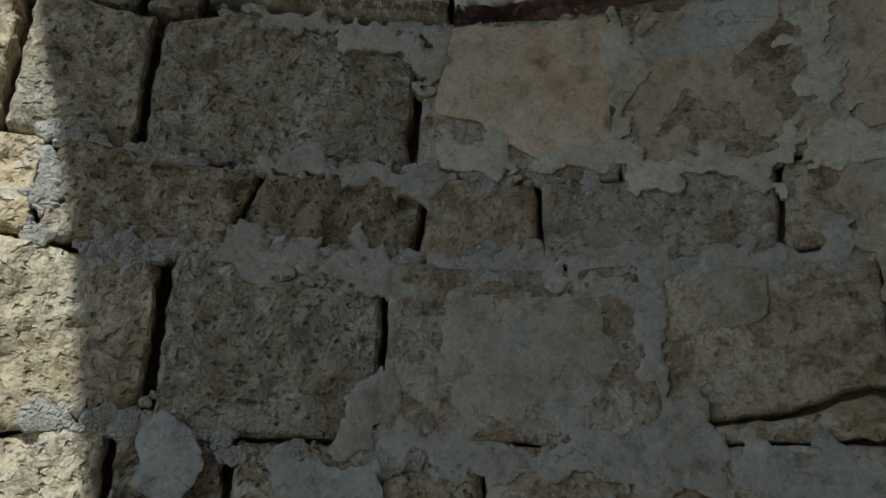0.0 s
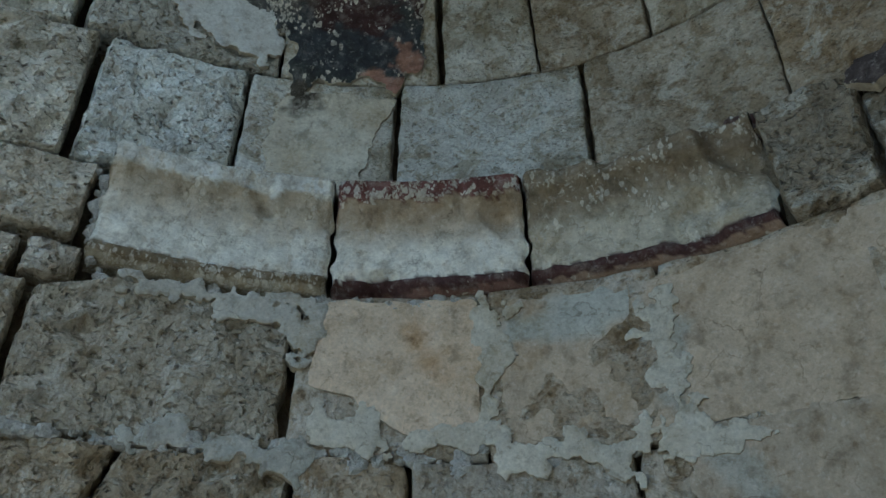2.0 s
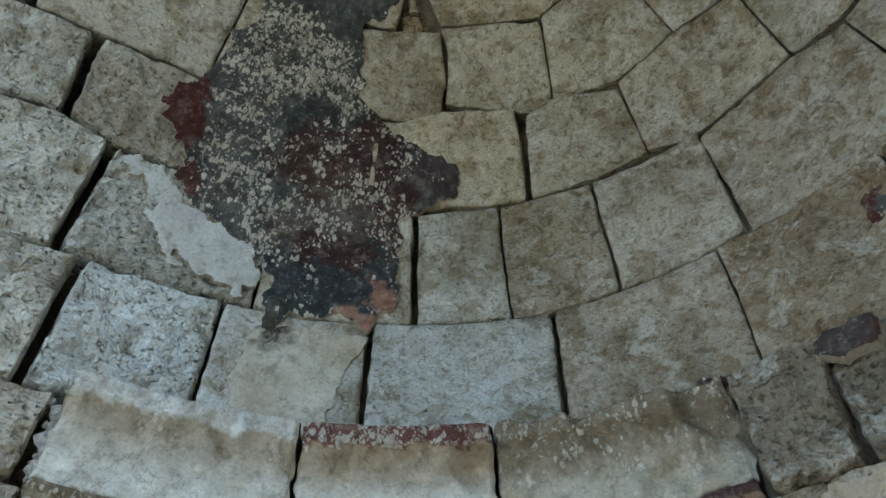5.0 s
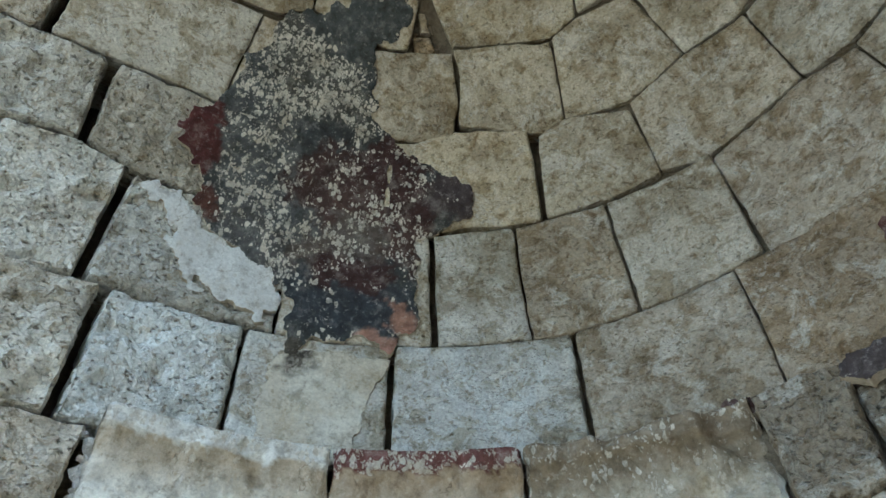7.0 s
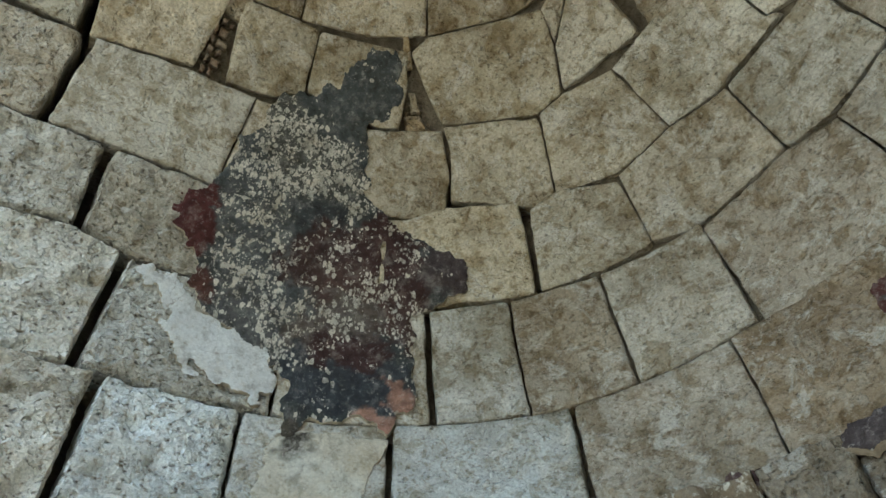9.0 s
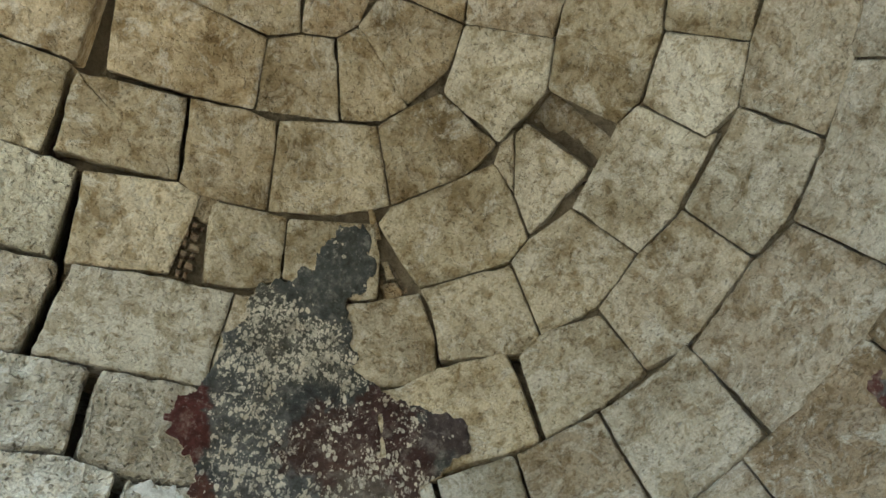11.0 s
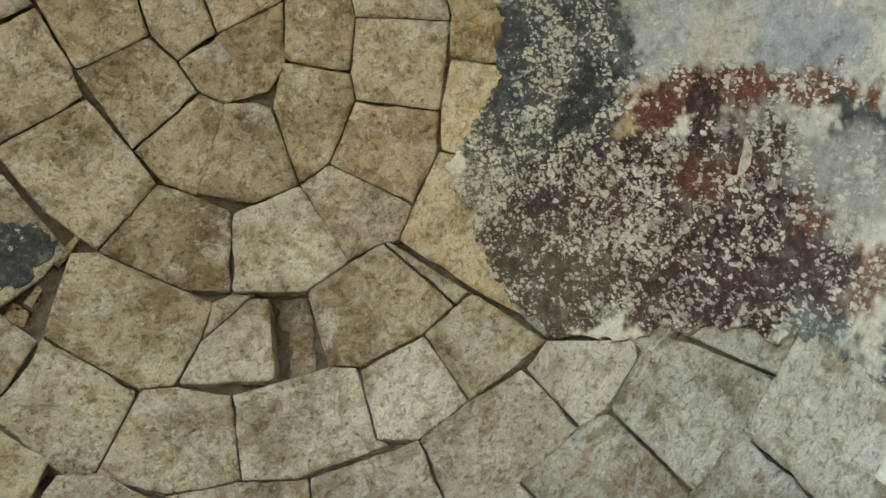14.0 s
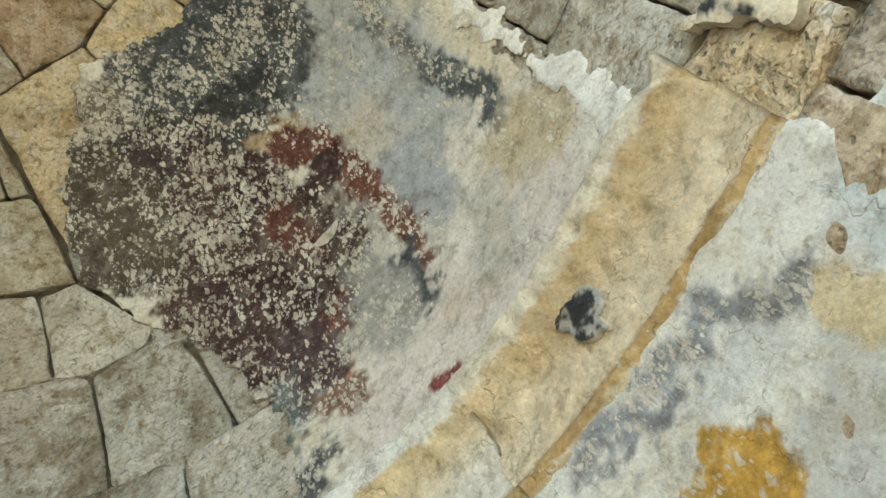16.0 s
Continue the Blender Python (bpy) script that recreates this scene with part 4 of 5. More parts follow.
CHAR, SLATE, BLUE, WINE, RED, RUST, CREAM, UMBER = (0.050, 0.054, 0.056), (0.080, 0.088, 0.090), (0.44, 0.455, 0.455), (0.054, 0.028, 0.026), (0.105, 0.042, 0.030), (0.17, 0.085, 0.052), (0.60, 0.53, 0.40), (0.080, 0.070, 0.054)
OCHRE, TEAL, GREYP, PINK = (0.56, 0.43, 0.25), (0.20, 0.24, 0.245), (0.57, 0.545, 0.49), (0.70, 0.64, 0.58)

# the dark painting over the courses of the open side
coat("fresco", [(-72, 1), (-70, 6), (-64, 7), (-61, 5), (-57.5, 9), (-58, 21), (-50, 25), (-50, 29), (-56, 32), (-61, 35), (-65, 38), (-66.5, 48), (-60, 51.5), (-59.5, 58), (-68, 59), (-74, 53), (-85, 48.5), (-88, 41), (-89, 34), (-92, 31.5), (-92, 27), (-89, 25), (-87, 24), (-87, 20), (-84, 17.5), (-79, 15), (-74, 12), (-73, 7)],
     None, FRESCO, (0.055, 0.060, 0.060), [
         (-88, 40, -74, 44, 6, SLATE, 0.62, 4), (-80, 46, -72, 38, 5, (0.09, 0.09, 0.08), 0.72, 4), (-66, 57, -72, 52, 6, (0.075, 0.082, 0.082), 0.3, 3),
         (-82, 32, -76, 22, 6, (0.095, 0.10, 0.10), 0.6, 4), (-72, 33, -70, 28, 4, CHAR, 0.4, 3), (-72, 28, -62, 30, 4.5, (0.062, 0.036, 0.032), 0.58, 3), (-67, 24, -60, 22, 4.5, (0.08, 0.048, 0.04), 0.6, 3),
         (-62, 32, -58, 27, 4, WINE, 0.5, 2), (-53, 27.5, -51, 27, 3.2, (0.07, 0.055, 0.055), 0.35, 2), (-91, 31, -90, 26.5, 3.2, (0.085, 0.028, 0.026), 0.25, 1.0), (-87, 21, -86, 20, 2, (0.09, 0.04, 0.03), 0.5, 1.5),
         (-80, 19, -76, 16, 4, (0.10, 0.10, 0.098), 0.64, 4), (-70, 17, -66, 20, 4, (0.13, 0.11, 0.095), 0.62, 3), (-70, 12, -62, 11, 4.5, (0.045, 0.05, 0.058), 0.38, 2.5), (-68, 16, -64, 15, 2.5, WINE, 0.5, 2),
         (-59.6, 10, -58.8, 7.5, 1.7, (0.33, 0.19, 0.14), 0.4, 1.5), (-63, 6, -60.5, 5, 1.6, (0.36, 0.21, 0.16), 0.4, 1.5), (-72, 4, -71, 1, 1.6, UMBER, 0.5, 1.5)],
     ragged=1.0, step=0.3, label="dark flaking fresco fragment in charcoal grey and wine red", holes=[[(-62.5, 26), (-61.8, 26), (-61.6, 32), (-62.2, 32)]], seed=2.0, flake=0.5,
     fields=[("red_border", "wine-red painted edge", [(-94, 22), (-88.6, 22), (-88.6, 34), (-94, 34)]), ("blue_black_field", "blue-black paint with pinkish plaster at its foot", [(-76, 0), (-55, 0), (-55, 15), (-76, 14)]),
             ("wine_field", "dark wine-red paint full of pale chips", [(-73, 14), (-55, 15), (-48, 22), (-48, 36), (-66, 37), (-73, 31)]), ("charcoal_field", "charcoal-grey flaking paint", None)])
for poly, sd, out, first, second in (([(-7.4, 2.8), (-6.2, 3.3), (-5.1, 2.6), (-4.9, 0.2), (-5.6, -1.2), (-7.3, -0.8)], 61.0, -0.009, (0.09, 0.035, 0.03), (0.12, 0.125, 0.13)),
                                     ([(-16.6, -11.8), (-15.2, -10.2), (-12.6, -9.8), (-10.4, -10.4), (-11.6, -13.4), (-14.8, -13.4)], 63.0, -0.047, (0.075, 0.06, 0.06), (0.10, 0.055, 0.05)),
                                     ([(-29.6, -10.3), (-26.6, -9.0), (-23.4, -9.6), (-19.2, -9.2), (-19.4, -10), (-23, -10.9), (-26.5, -10.8)], 65.0, -0.012, (0.09, 0.05, 0.045), (0.15, 0.085, 0.07))):
    coat("paint_remnant", poly, vault, FRESCO, first, [(poly[3][0], poly[3][1], poly[4][0], poly[4][1], 1.0, second, 0.4, 1.0)], ragged=0.9, step=0.2, d=out, label="small remnant of dark wine-red and slate paint", seed=sd, flake=0.35, thick=0.035)
# white and cream patches below it
coat("plaster_patch", [(-94, 18.5), (-92, 20.5), (-88, 20.2), (-83, 16.5), (-75, 17), (-74, 9), (-78, 7.8), (-83, 9), (-88, 13), (-89, 17)], vault, PLASTER, (0.68, 0.695, 0.685), step=0.3, label="chipped white lime plaster", seed=5.0, d=-0.006, ragged=2.0)
coat("plaster_patch", [(-74, 1), (-74, -10.5), (-64, -10.5), (-63.2, -3), (-61, 3.5), (-66, 4.5), (-71, 4.5)], vault, PLASTER, (0.58, 0.54, 0.44), [(-71, 3, -70, 0, 1.6, UMBER, 0.7, 2), (-68, -2, -66, -5, 4, (0.66, 0.64, 0.55), 0.2, 4)], step=0.5, label="smooth cream plaster on one block", seed=6.0, d=-0.007, ragged=0.6)

# the great painted coat of the closed side
coat("fresco", [(96, 52), (86, 52.5), (73, 53.8), (65, 56), (54, 58), (49, 56), (46, 51.9), (40.5, 47), (38, 42.2), (38, 34), (43, 26), (48, 21), (52, 13.5), (53.5, 8.7), (55, 4), (55.5, -1), (55, -5), (53, -8), (51, -11), (60, -11), (70, -11), (81, -11), (88, -10.6), (95, -11), (96, -7), (97.5, 2), (95, 5.5), (95, 12.5), (97.5, 16), (98, 24), (96, 34), (99, 44)],
     None, FRESCO, (0.75, 0.715, 0.62), [
         (84, 2, 90, 8, 12, (0.73, 0.69, 0.62), 0.3, 8), (66, -4, 86, -4, 6, PINK, 0.25, 6), (93, 30, 95, 12, 5, (0.72, 0.65, 0.51), 0.3, 4),
         (86, 42, 84, 22, 9, BLUE, 0.42, 7), (80, 24, 79, 10, 4.0, (0.56, 0.535, 0.48), 0.48, 6), (73, 14, 69, 22, 6, (0.40, 0.38, 0.35), 0.5, 6), (72, 8, 68, 12, 6, GREYP, 0.5, 6), (80, 16, 80, 12, 4, (0.4, 0.42, 0.44), 0.35, 4),
         (50, 44, 68, 46, 10, (0.085, 0.08, 0.072), 0.64, 4), (55, 34, 62, 18, 9.5, (0.08, 0.058, 0.048), 0.65, 4), (62, 12, 58, 6, 5, (0.12, 0.10, 0.095), 0.6, 4),
         (62, 47, 80, 46, 9, (0.085, 0.09, 0.09), 0.68, 4), (82, 52, 76, 52, 5, (0.075, 0.082, 0.088), 0.5, 4), (84, 40, 78, 38, 4, SLATE, 0.55, 4), (66, 40, 74, 40, 4, CHAR, 0.5, 4),
         (51, 53, 49, 51, 3.5, (0.2, 0.17, 0.12), 0.84, 3), (52, 45, 60, 42, 3.5, (0.06, 0.048, 0.045), 0.62, 3), (43, 43, 42, 36, 6, (0.105, 0.088, 0.066), 0.58, 3), (49, 37, 50, 34, 4, (0.12, 0.105, 0.075), 0.55, 3),
         (61, 38, 66, 32, 3.5, WINE, 0.74, 2.5), (58, 34, 59, 26, 6, (0.085, 0.052, 0.042), 0.74, 4), (66, 33, 62, 30, 3, WINE, 0.7, 2),
         (70, 35, 74, 32, 2.0, (0.42, 0.32, 0.2), 0.5, 1.5), (71, 33, 75, 28, 2.2, (0.13, 0.05, 0.034), 0.56, 2), (75, 28, 76, 19, 1.9, (0.14, 0.052, 0.034), 0.58, 2.2), (76, 19, 76, 6, 1.3, (0.17, 0.075, 0.045), 0.6, 2), (74, 8, 73, 3, 1.8, SLATE, 0.5, 2), (74, 26, 71, 26, 2, WINE, 0.4, 1.5),
         (65, 26, 65.5, 18, 2.1, (0.13, 0.055, 0.04), 0.58, 3), (65, 17, 63, 9, 2.1, (0.155, 0.06, 0.04), 0.57, 2.5), (63.5, 6, 62, 2, 1.5, (0.27, 0.13, 0.075), 0.62, 2.5), (56, 18, 61, 16, 6, WINE, 0.62, 3), (54, 21, 56, 12, 4, (0.07, 0.038, 0.036), 0.62, 3), (60, 10, 61, 6, 3.4, (0.085, 0.055, 0.055), 0.6, 2.5), (48, 24, 50, 20, 2.5, (0.09, 0.055, 0.05), 0.7, 2),
         (60, 1.5, 63, 0, 1.5, (0.25, 0.15, 0.10), 0.66, 3), (69, 12, 71, 6, 2.2, (0.37, 0.36, 0.335), 0.6, 4), (67, 5, 70, 3, 3, (0.42, 0.41, 0.375), 0.55, 4), (56, 6, 55, 1, 1.8, TEAL, 0.62, 4), (57, -4, 56, -8, 2.0, (0.12, 0.125, 0.125), 0.62, 4),
         (91, 21, 91, 7, 1.6, (0.10, 0.115, 0.12), 0.55, 2), (92, 32, 91, 22, 1.3, (0.20, 0.20, 0.195), 0.68, 4), (71.6, -7.6, 70.6, -11, 1.7, (0.24, 0.06, 0.055), 0.45, 1.2), (68, -10.5, 72, -9.6, 0.5, (0.34, 0.06, 0.06), 0.3, 0.5), (88, 5, 92, 2, 4, (0.56, 0.48, 0.33), 0.4, 4), (82, -2, 84, 4, 3, GREYP, 0.4, 4)],
     ragged=1.0, step=0.25, label="large faded fresco with flaked grey, blue and red-brown paint", seed=9.0, flake=0.22,
     fields=[("red_band", "red-brown painted band", [(69, 36), (73, 37), (79, 28), (79, 5), (73, 5), (73, 24), (69, 30)]), ("blue_field", "pale blue-grey paint", [(79, 50), (92, 50), (91, 21), (82, 15), (79, 24)]),
             ("dark_field", "brown and black paint mottled with pale chips", [(30, 60), (79, 60), (79, 50), (79, 38), (69, 36), (66, 2), (52, 2), (30, 30)]), ("plaster_border", "bare cream plaster border", None)])

coat("plaster_patch", [(94, -10.5), (97.5, -8.5), (98.4, -2), (98.2, 3), (96.6, 6), (97.5, 13), (99.3, 20), (97, 23), (95.5, 13), (95, 5), (95.5, -3)], vault, PLASTER, (0.84, 0.82, 0.76), ragged=1.2, step=0.3, d=-0.014, seed=51.0, flake=0.1, label="white broken edge of the plaster")
coat("plaster_patch", [(103.4, -10.8), (108, -11.2), (112, -13), (110, -17), (106.5, -18.5), (104.6, -15.5)], wall, PLASTER, (0.78, 0.70, 0.54), [(105, -12, 106, -16, 0.5, CHAR, 0.75, 1.0)], ragged=1.2, step=0.35, d=-0.042, seed=53.0, flake=0.3, label="cream plaster left on a broken block", thick=0.03)

# painted plaster of the wall under the cornice, closed side
coat("painted_plaster", [(48, -20.8), (101, -20.8), (102, -25), (106, -26), (106, -62), (48, -62)], None, FRESCO, (0.76, 0.745, 0.68), [
    (101, -30, 104, -36, 4, (0.60, 0.63, 0.62), 0.2, 4), (82, -24, 90, -24, 1.6, (0.55, 0.56, 0.56), 0.5, 2), (90.5, -25, 94, -27.5, 1.6, (0.24, 0.245, 0.25), 0.72, 2.5), (84, -23, 90, -24.6, 1.3, (0.32, 0.33, 0.34), 0.68, 2.5), (77, -22.8, 83, -23.4, 1.2, (0.34, 0.35, 0.37), 0.66, 2.5), (86, -27.5, 90, -28.5, 1.6, (0.66, 0.665, 0.64), 0.3, 3), (93.5, -31, 95, -33, 1.8, (0.58, 0.615, 0.61), 0.1, 1), (79, -25, 86, -26.5, 0.5, (0.33, 0.34, 0.36), 0.6, 1.5),
    (80.8, -32.2, 83.8, -32.4, 3.6, (0.56, 0.34, 0.07), 0.45, 0.6), (90, -36, 94, -40, 4, (0.60, 0.60, 0.57), 0.2, 2), (96, -34, 98, -40, 2.6, (0.60, 0.50, 0.30), 0.3, 2), (94, -30, 96, -33, 1.8, (0.66, 0.56, 0.36), 0.4, 1.5)],
    ragged=0.5, step=0.27, label="cream and grey painted plaster with an ochre disc", seed=14.0, flake=0.25,
    fields=[("ochre_disc", "bright ochre painted disc", [(77, -28), (88, -28), (89, -36), (77, -37)]), ("plaster_ground", "cream plaster streaked with grey", None)])
# thin brown render of the wall, open side
coat("plaster_patch", [(-66.5, -22.6), (-52.5, -22.6), (-50.5, -26), (-52.3, -30), (-51.8, -36), (-56, -36.8), (-60, -35), (-63, -32.5), (-67, -31.5)], wall, PLASTER, (0.70, 0.575, 0.43), [(-58, -26, -56, -30, 1.0, (0.62, 0.46, 0.30), 0.1, 2.5)], step=0.5, label="smooth buff plaster with a hairline crack", seed=18.0, d=-0.006, ragged=0.5, flake=0.05)
coat("plaster_patch", [(-50, -23.2), (-24, -22.6), (8, -22.6), (8, -38), (-18, -38.4), (-34, -37.2), (-49.5, -36.8), (-51, -30)], wall, PLASTER, (0.53, 0.44, 0.33), [(-48, -26, -40, -24.5, 2.5, (0.50, 0.50, 0.45), 0.2, 3), (-36.5, -29, -36, -34, 1.4, (0.48, 0.46, 0.40), 0.2, 1)], step=0.6, label="worn buff render over the blocks", seed=21.0, d=-0.004, ragged=1.0, flake=0.15)
coat("plaster_patch", [(-35.5, -37.5), (-20, -38), (10, -37.6), (10, -63), (-32, -63), (-32.6, -56.5), (-34.5, -48), (-36, -42)], wall, PLASTER, (0.47, 0.395, 0.30), [(-33, -40, -31, -46, 1.4, (0.46, 0.44, 0.38), 0.4, 2)], step=0.5, label="worn brown render over the lower blocks", seed=95.0, d=-0.006, ragged=1.4, flake=0.4)
coat("plaster_patch", [(-51.5, -23), (-49.5, -23), (-49, -28), (-50.5, -32), (-50, -37), (-58, -37.4), (-66.5, -36.8), (-67, -33.2), (-63, -34), (-59, -36), (-54, -36.2), (-52.6, -33), (-52.8, -28)], wall, PLASTER, (0.60, 0.565, 0.475), step=0.25, label="pale lime smeared round a joint", seed=71.0, d=-0.010, ragged=2.0, flake=0.45)
coat("plaster_patch", [(-38, -26), (-35.5, -25), (-34.6, -30), (-34.8, -35), (-33, -39), (-37, -39), (-37, -33), (-38.4, -29)], wall, PLASTER, (0.60, 0.565, 0.475), step=0.25, label="pale lime smeared round a joint", seed=73.0, d=-0.011, ragged=2.2, flake=0.45)
coat("plaster_patch", [(-51, -36), (-44, -37), (-36, -37.4), (-30, -38.6), (-36, -40), (-45, -39), (-52, -38.6)], wall, PLASTER, (0.60, 0.565, 0.475), step=0.25, label="pale lime smeared along a bed joint", seed=75.0, d=-0.012, ragged=2.4, flake=0.45)
coat("plaster_patch", [(-84, -22.6), (-67, -22.4), (-66.6, -27), (-67.6, -29.5), (-69.5, -27.5), (-71, -25.6), (-74, -25.2), (-77, -24.4), (-81, -24.6)], wall, PLASTER, (0.52, 0.505, 0.45), step=0.2, label="crumbling white lime under the cornice", seed=77.0, d=-0.010, ragged=2.6, flake=0.6, thick=0.03)
coat("plaster_patch", [(-66, -47), (-53, -47.5), (-52, -57), (-60, -58.6), (-67, -57)], wall, PLASTER, (0.48, 0.44, 0.36), [(-60, -52, -56, -56, 3, (0.44, 0.43, 0.37), 0.2, 3)], step=0.6, label="thin grey lime wash on a block", seed=25.0, d=-0.005, ragged=1.6, flake=0.35)
coat("plaster_patch", [(-87.5, -60.2), (-86, -58), (-83.5, -59), (-82.6, -62), (-84.4, -64.8), (-87, -63.6)], wall, PLASTER, (0.47, 0.485, 0.47), step=0.35, label="round daub of pale grey cement", seed=29.0, d=-0.012, ragged=0.5, flake=0.0)
coat("plaster_patch", [(-46.8, -47.4), (-44, -46.3), (-40.8, -47.2), (-41.4, -50), (-44, -51), (-46, -50)], wall, PLASTER, (0.42, 0.38, 0.30), step=0.35, label="rough daub of lime mortar", seed=31.0, d=-0.014, ragged=0.8, flake=0.3)
coat("plaster_patch", [(-78, -61), (-70, -60.6), (-69, -66), (-77, -66)], wall, PLASTER, (0.47, 0.485, 0.47), step=0.5, label="pale grey cement smear", seed=33.0, d=-0.008, ragged=1.0, flake=0.0)

for outline, sd in (([(-69, -57.4), (-60, -58), (-50, -57.2), (-41, -58), (-36, -59), (-36, -63), (-50, -62), (-60, -61.4), (-69, -60.6)], 81.0),
                    ([(-51.6, -46.8), (-49.2, -46.6), (-48.2, -52), (-46.6, -58.6), (-49.6, -58.6), (-50.2, -53)], 83.0),
                    ([(-66, -44.6), (-58, -44.2), (-47, -44.8), (-36, -45), (-36, -47.4), (-46, -48), (-57, -47.2), (-66, -46.8)], 85.0),
                    ([(-71.5, -55), (-69.6, -54.6), (-68.8, -60), (-73, -60.4)], 87.0),
                    ([(-82, -36.4), (-72, -36.6), (-66.5, -36.4), (-66.5, -38.4), (-74, -38.6), (-82, -38.4)], 89.0),
                    ([(-84, -43.6), (-78, -44), (-72, -43.8), (-68, -44.6), (-68.5, -47), (-77, -46.8), (-84, -46.6)], 91.0)):
    coat("plaster_patch", outline, wall, PLASTER, (0.45, 0.44, 0.39), step=0.22, label="pale lime mortar smeared over a joint", seed=sd, d=-0.007, ragged=2.6, flake=0.5)


# ---------------------------------------------------------------- cornice
PROFILE = [(-9.9, 0.06), (-9.9, -0.055), (-10.2, -0.066), (-12.2, -0.062), (-12.35, -0.055), (-13.0, -0.040), (-14.2, -0.028), (-15.6, -0.020), (-17.2, -0.016), (-20.4, -0.016), (-20.5, -0.020), (-20.9, -0.023), (-21.4, -0.020), (-21.5, -0.014), (-21.9, -0.010), (-22.3, 0.05)]

fine_profile = []
for (ea, da), (eb, db) in zip(PROFILE, PROFILE[1:]):
    cuts = max(1, math.ceil(abs(ea - eb) / 0.4))
    fine_profile += [(ea + (eb - ea) * q / cuts, da + (db - da) * q / cuts) for q in range(cuts)]
PROFILE = fine_profile + [PROFILE[-1]]


def cornice_block(s0, s1, bands, wear, seed, flake, label, gap=0.15, taper=0.0, proud=1.0):
    """One moulded block. bands: colours of the fillet, the upper hollow (paint with the fillet's shade in it) and lower
    hollow (paint, lit), the bead and the foot.
    """
    n = max(3, int((s1 - s0) / 0.35))
    verts, cols, faces = [], [], []
    for i in range(n + 1):
        s = s0 + gap + (s1 - s0 - 2 * gap) * i / n
        for k, (el, d) in enumerate(PROFILE):
            w = noise.fractal((s * 0.25, el * 0.35, seed), 0.8, 2.1, 4)
            loss = max(0.0, noise.fractal((s * 0.12, el * 0.1, seed + 4), 0.8, 2.1, 3) + wear - 0.35) * 0.09
            dd = (d * proud if d < 0 else d) + 0.0055 * w + 0.004 * noise.noise((s * 0.9, el * 1.2, seed + 3)) + (min(loss, 0.05) if d < 0 else 0)
            if taper and d < 0:
                dd += min(0.05, max(0.0, s - (s1 - taper)) * 0.05 / taper)
            end = min(s - s0, s1 - s)
            if end < 1.6 and d < 0 and gap > 0:   # broken ends
                dd += 0.012 * (i in (0, n)) + 0.03 * max(0.0, 1 - end / 1.6) * max(0.0, noise.noise((el * 0.45, seed + s0, 2)) + 0.1)
            verts.append(place(s + 0.5 * noise.noise((el * 0.6, seed, 1)) * (i in (0, n)), el + 0.25 * w, min(dd, 0.055)))
            ee = el + (0.5 if el > -19 else 0.18) * noise.fractal((s * 0.45, el * 0.3, seed + 21), 0.8, 2.1, 4)
            band = 0 if ee > -12.3 else 1 if ee > -14.4 + 0.5 * noise.noise((s * 0.2, seed, 5)) else 2 if ee > -20.4 else 3 if ee > -21.5 else 4
            v = 1 + 0.22 * noise.fractal((s * 0.5, el * 0.5, seed + 8), 0.8, 2.1, 3)
            tone = bands[band]
            # hollow: its paint, plus painted shade under the fillet fading to a lit foot
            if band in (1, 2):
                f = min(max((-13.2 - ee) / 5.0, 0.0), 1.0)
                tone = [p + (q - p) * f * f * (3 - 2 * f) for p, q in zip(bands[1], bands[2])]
            cols.append((*(c * v for c in tone), flake[(0, 1, 1, 2, 2)[band]]))
    m = len(PROFILE)
    for i in range(n):
        for k in range(m - 1):
            faces.append((i * m + k, i * m + k + 1, (i + 1) * m + k + 1, (i + 1) * m + k))
    faces += [tuple(range(m)), tuple(n * m + k for k in range(m - 1, -1, -1))]
    me = mesh_of("cornice_block", verts, faces, FRESCO)
    at = me.color_attributes.new("pigment", "FLOAT_COLOR", "POINT")
    at.data.foreach_set("color", np.array(cols, dtype=np.float32).ravel())
    return part("cornice_block", me, cornice, label)


cornice = tagged(new("cornice"), "moulded stone cornice with remains of red and white paint", "cornice")
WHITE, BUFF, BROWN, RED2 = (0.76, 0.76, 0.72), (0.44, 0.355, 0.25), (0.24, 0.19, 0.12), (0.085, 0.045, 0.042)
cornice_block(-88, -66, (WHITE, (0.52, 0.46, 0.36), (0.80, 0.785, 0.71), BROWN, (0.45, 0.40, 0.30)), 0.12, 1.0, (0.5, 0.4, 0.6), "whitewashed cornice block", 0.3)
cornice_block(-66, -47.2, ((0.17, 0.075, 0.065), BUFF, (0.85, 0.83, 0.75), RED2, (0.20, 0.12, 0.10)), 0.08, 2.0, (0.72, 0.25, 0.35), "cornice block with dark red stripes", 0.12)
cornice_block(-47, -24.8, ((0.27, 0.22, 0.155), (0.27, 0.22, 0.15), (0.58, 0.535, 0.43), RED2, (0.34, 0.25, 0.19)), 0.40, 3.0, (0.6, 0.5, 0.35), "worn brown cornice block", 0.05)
foot, head = bed([(-138, -22.2), (138, -22.2)]), bed([(-30, -9.6), (-20, -9.0), (-8, -10.6), (8, -9.4), (50, -10)])
for a, b, out in ((-24.3, -16.5, -0.035), (-16.2, -3, -0.02), (-2.8, 14, -0.03), (14.2, 33, -0.02), (33.2, 50, -0.03)):
    ashlar(cornice, foot, head, (a, a - 0.8), (b, b + 0.6), rough=1.0, tint=(0.265, 0.22, 0.158), lift=out, name="broken_block", gaps=(0.006, 0.005, 0.003, 0.004))
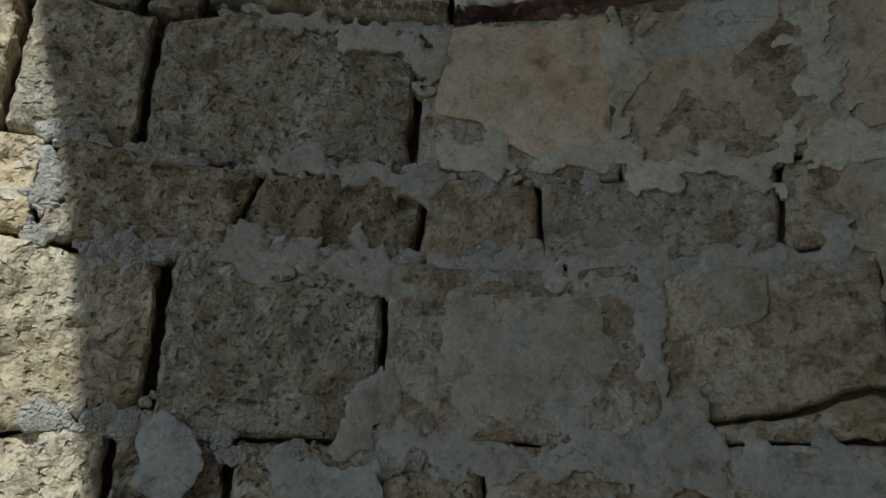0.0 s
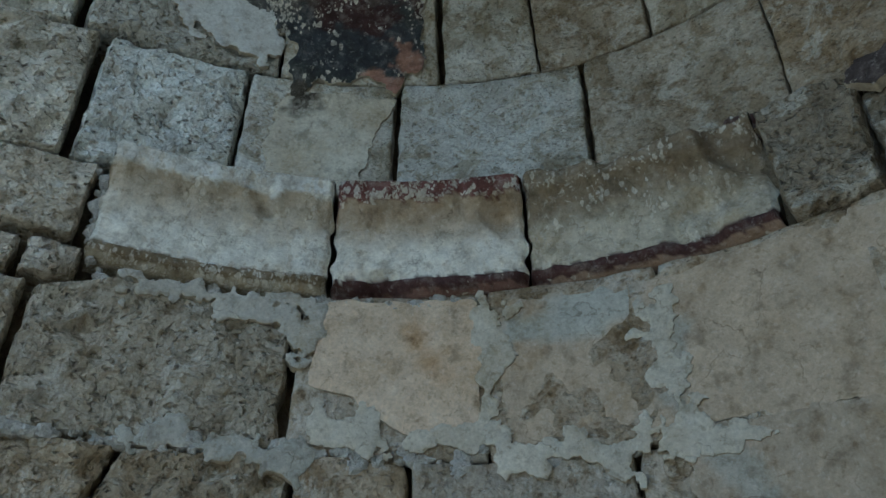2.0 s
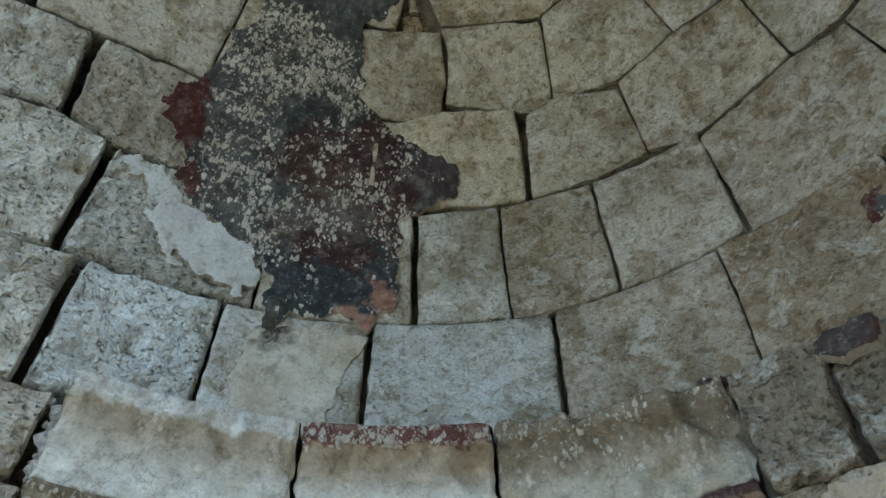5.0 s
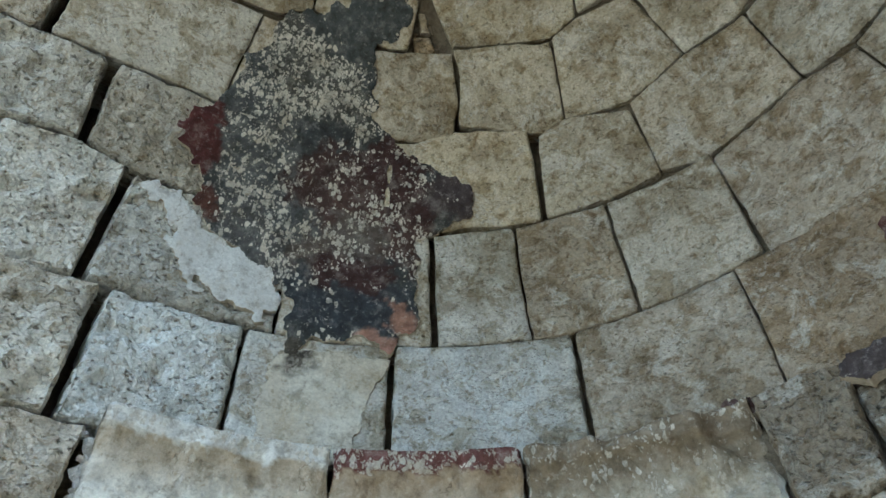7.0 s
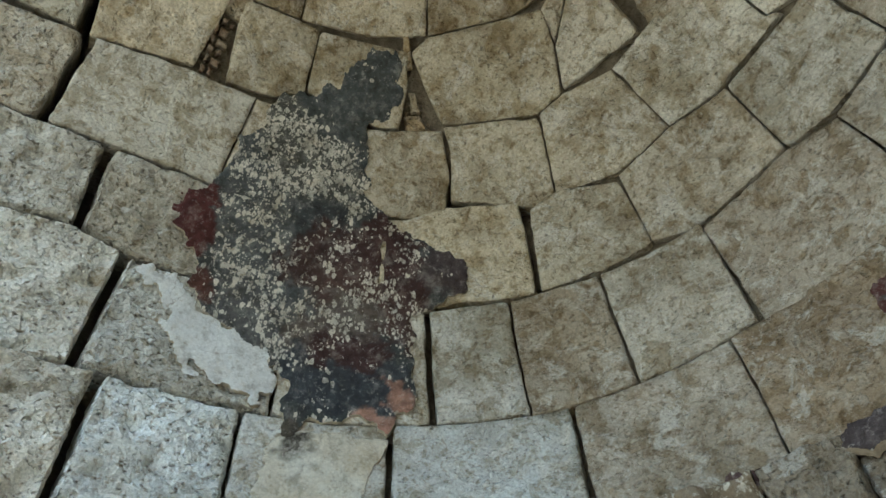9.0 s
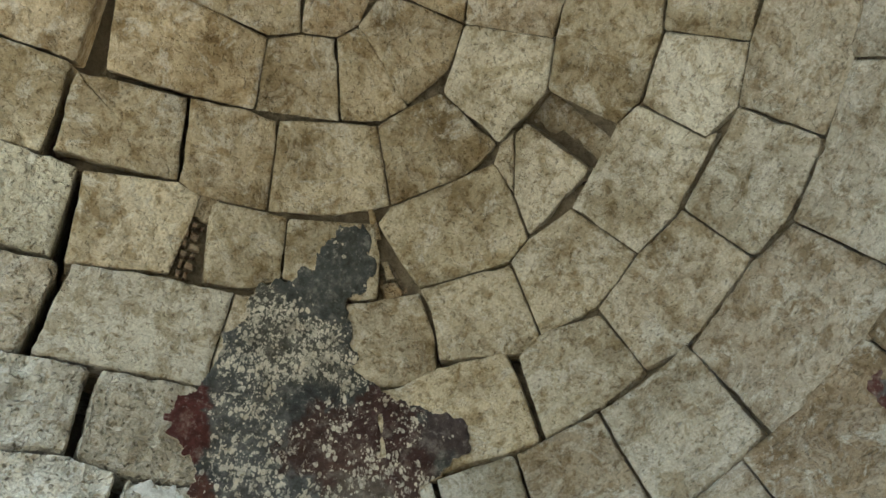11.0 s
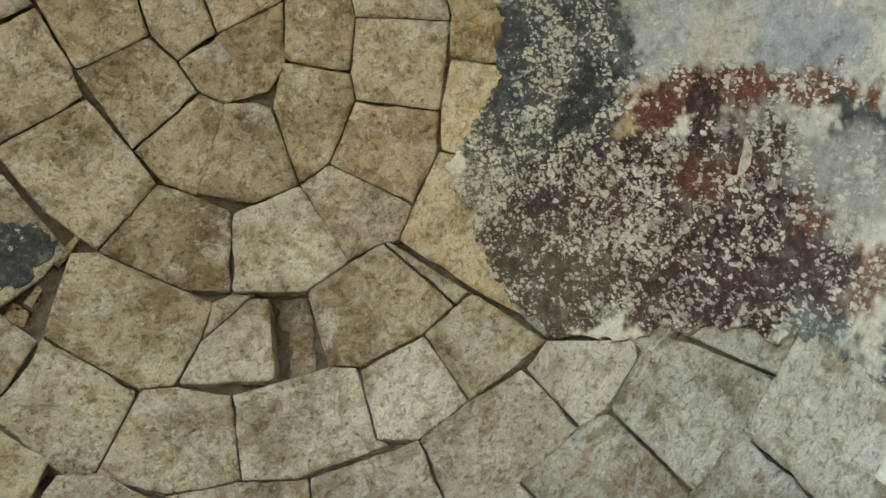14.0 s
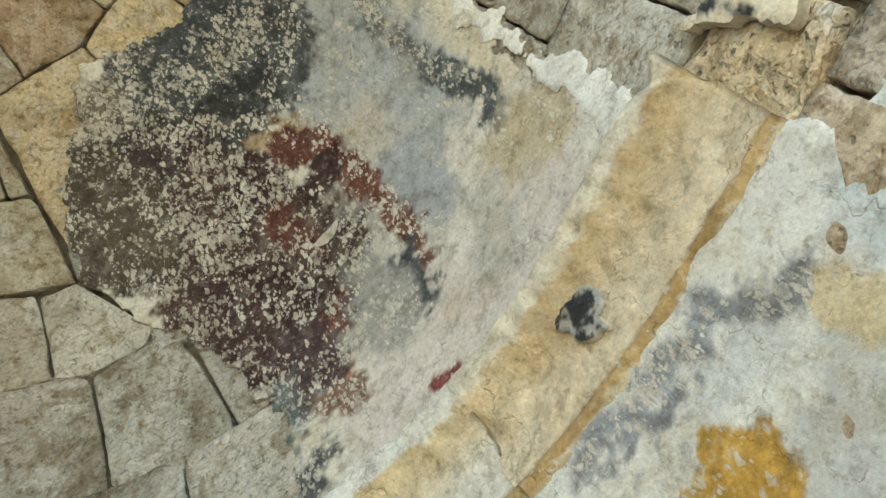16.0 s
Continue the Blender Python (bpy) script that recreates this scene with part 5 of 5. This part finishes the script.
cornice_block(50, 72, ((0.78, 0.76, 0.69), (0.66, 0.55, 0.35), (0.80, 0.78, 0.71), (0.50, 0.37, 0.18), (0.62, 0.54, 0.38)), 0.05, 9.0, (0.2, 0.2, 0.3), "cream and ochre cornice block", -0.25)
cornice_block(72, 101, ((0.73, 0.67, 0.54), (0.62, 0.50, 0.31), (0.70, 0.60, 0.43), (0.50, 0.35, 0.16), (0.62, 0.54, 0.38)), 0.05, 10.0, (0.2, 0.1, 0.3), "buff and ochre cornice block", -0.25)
coat("paint_spot", [(81.3, -14.4), (82.8, -13.5), (84.6, -13.9), (86.2, -15.2), (85.5, -16.6), (84.4, -17.9), (82.4, -17.3), (81.8, -15.9)], cornice, FRESCO, (0.46, 0.45, 0.42), [(82.6, -15, 84, -15.4, 0.9, CHAR, 0.3, 0.7), (82.4, -17, 83.5, -17, 0.7, CHAR, 0.4, 0.6)], ragged=0.9, step=0.16, d=-0.036, seed=41.0, label="grey and black spot of paint", flake=0.3, thick=0.02)


# ---------------------------------------------------------------- crumbling mortar in the joints
def lumps(path, n, size, seed, spread):
    """Broken lumps of mortar along a line of (s, el) spots."""
    rnd = random.Random(seed)
    out_v, out_f = [], []
    for _ in range(int(n * 1.7)):
        t = rnd.random() * (len(path) - 1)
        k = min(int(t), len(path) - 2)
        s = path[k][0] + (path[k + 1][0] - path[k][0]) * (t - k) + rnd.gauss(0, 0.3)
        el = path[k][1] + (path[k + 1][1] - path[k][1]) * (t - k) + rnd.gauss(0, spread)
        if noise.noise((s * 0.35, el * 0.1, seed * 1.7)) < -0.12:
            continue
        a = size * rnd.choice((0.3, 0.45, 0.6, 0.8, 1.1, 1.6)) * rnd.uniform(0.8, 1.2)
        rs, re = a * rnd.uniform(0.7, 1.35) / DEG, a * rnd.uniform(0.6, 1.1) / DEG
        b = len(out_v)
        ph = rnd.random() * 6
        for ring, (q, dd) in enumerate(((1.0, 0.010), (0.88, 0.001), (0.55, -0.003))):
            for i in range(11):
                an = ph + i * math.tau / 11
                jit = 1 + 0.5 * noise.fractal((math.cos(an) * 1.6, math.sin(an) * 1.6, seed + _ * 3.1), 0.8, 2.0, 3)
                out_v.append(place(s + rs * q * jit * math.cos(an), el + re * q * jit * math.sin(an), dd + rnd.uniform(-0.003, 0.003)))
        out_v.append(place(s, el, -0.003 + rnd.uniform(-0.003, 0.003)))
        for ring in range(2):
            for i in range(11):
                out_f.append((b + ring * 11 + i, b + ring * 11 + (i + 1) % 11, b + ring * 11 + 11 + (i + 1) % 11, b + ring * 11 + 11 + i))
        for i in range(11):
            out_f.append((b + 22 + i, b + 22 + (i + 1) % 11, b + 33))
    return out_v, out_f


runs = [([(-98, -37.6), (-88, -37.9), (-68, -37.3), (-52, -38), (-36, -38.2)], 150, 0.014, 3, 0.35),
        ([(-97, -46.4), (-88, -46), (-68, -45.1), (-58, -45.5), (-34, -46.3)], 170, 0.016, 4, 0.55),
        ([(-84, -44.4), (-80, -44.6), (-76, -45.2)], 30, 0.022, 5, 0.8),
        ([(-74, -46), (-68, -46), (-58, -46)], 40, 0.020, 6, 0.6),
        ([(-100, -59.8), (-90, -58.8), (-81, -59.6), (-67, -59.6), (-49, -59)], 150, 0.018, 7, 0.8),
        ([(-70, -57), (-69, -60)], 24, 0.018, 8, 0.7), ([(-51, -48), (-49, -58)], 36, 0.012, 9, 0.8),
        ([(-97, -38), (-97, -46)], 30, 0.016, 10, 0.5), ([(-87, -23.2), (-78, -22.9), (-70, -23.2), (-66, -22.8), (-54, -22.6)], 70, 0.010, 11, 0.3), ([(-88, -12), (-87, -23)], 18, 0.014, 12, 0.6)]
part("mortar", mesh_of("mortar", *joined([lumps(*r) for r in runs]), MORTAR, False), wall, "crumbling pale lime mortar in the joints")["kind"] = "stuff"
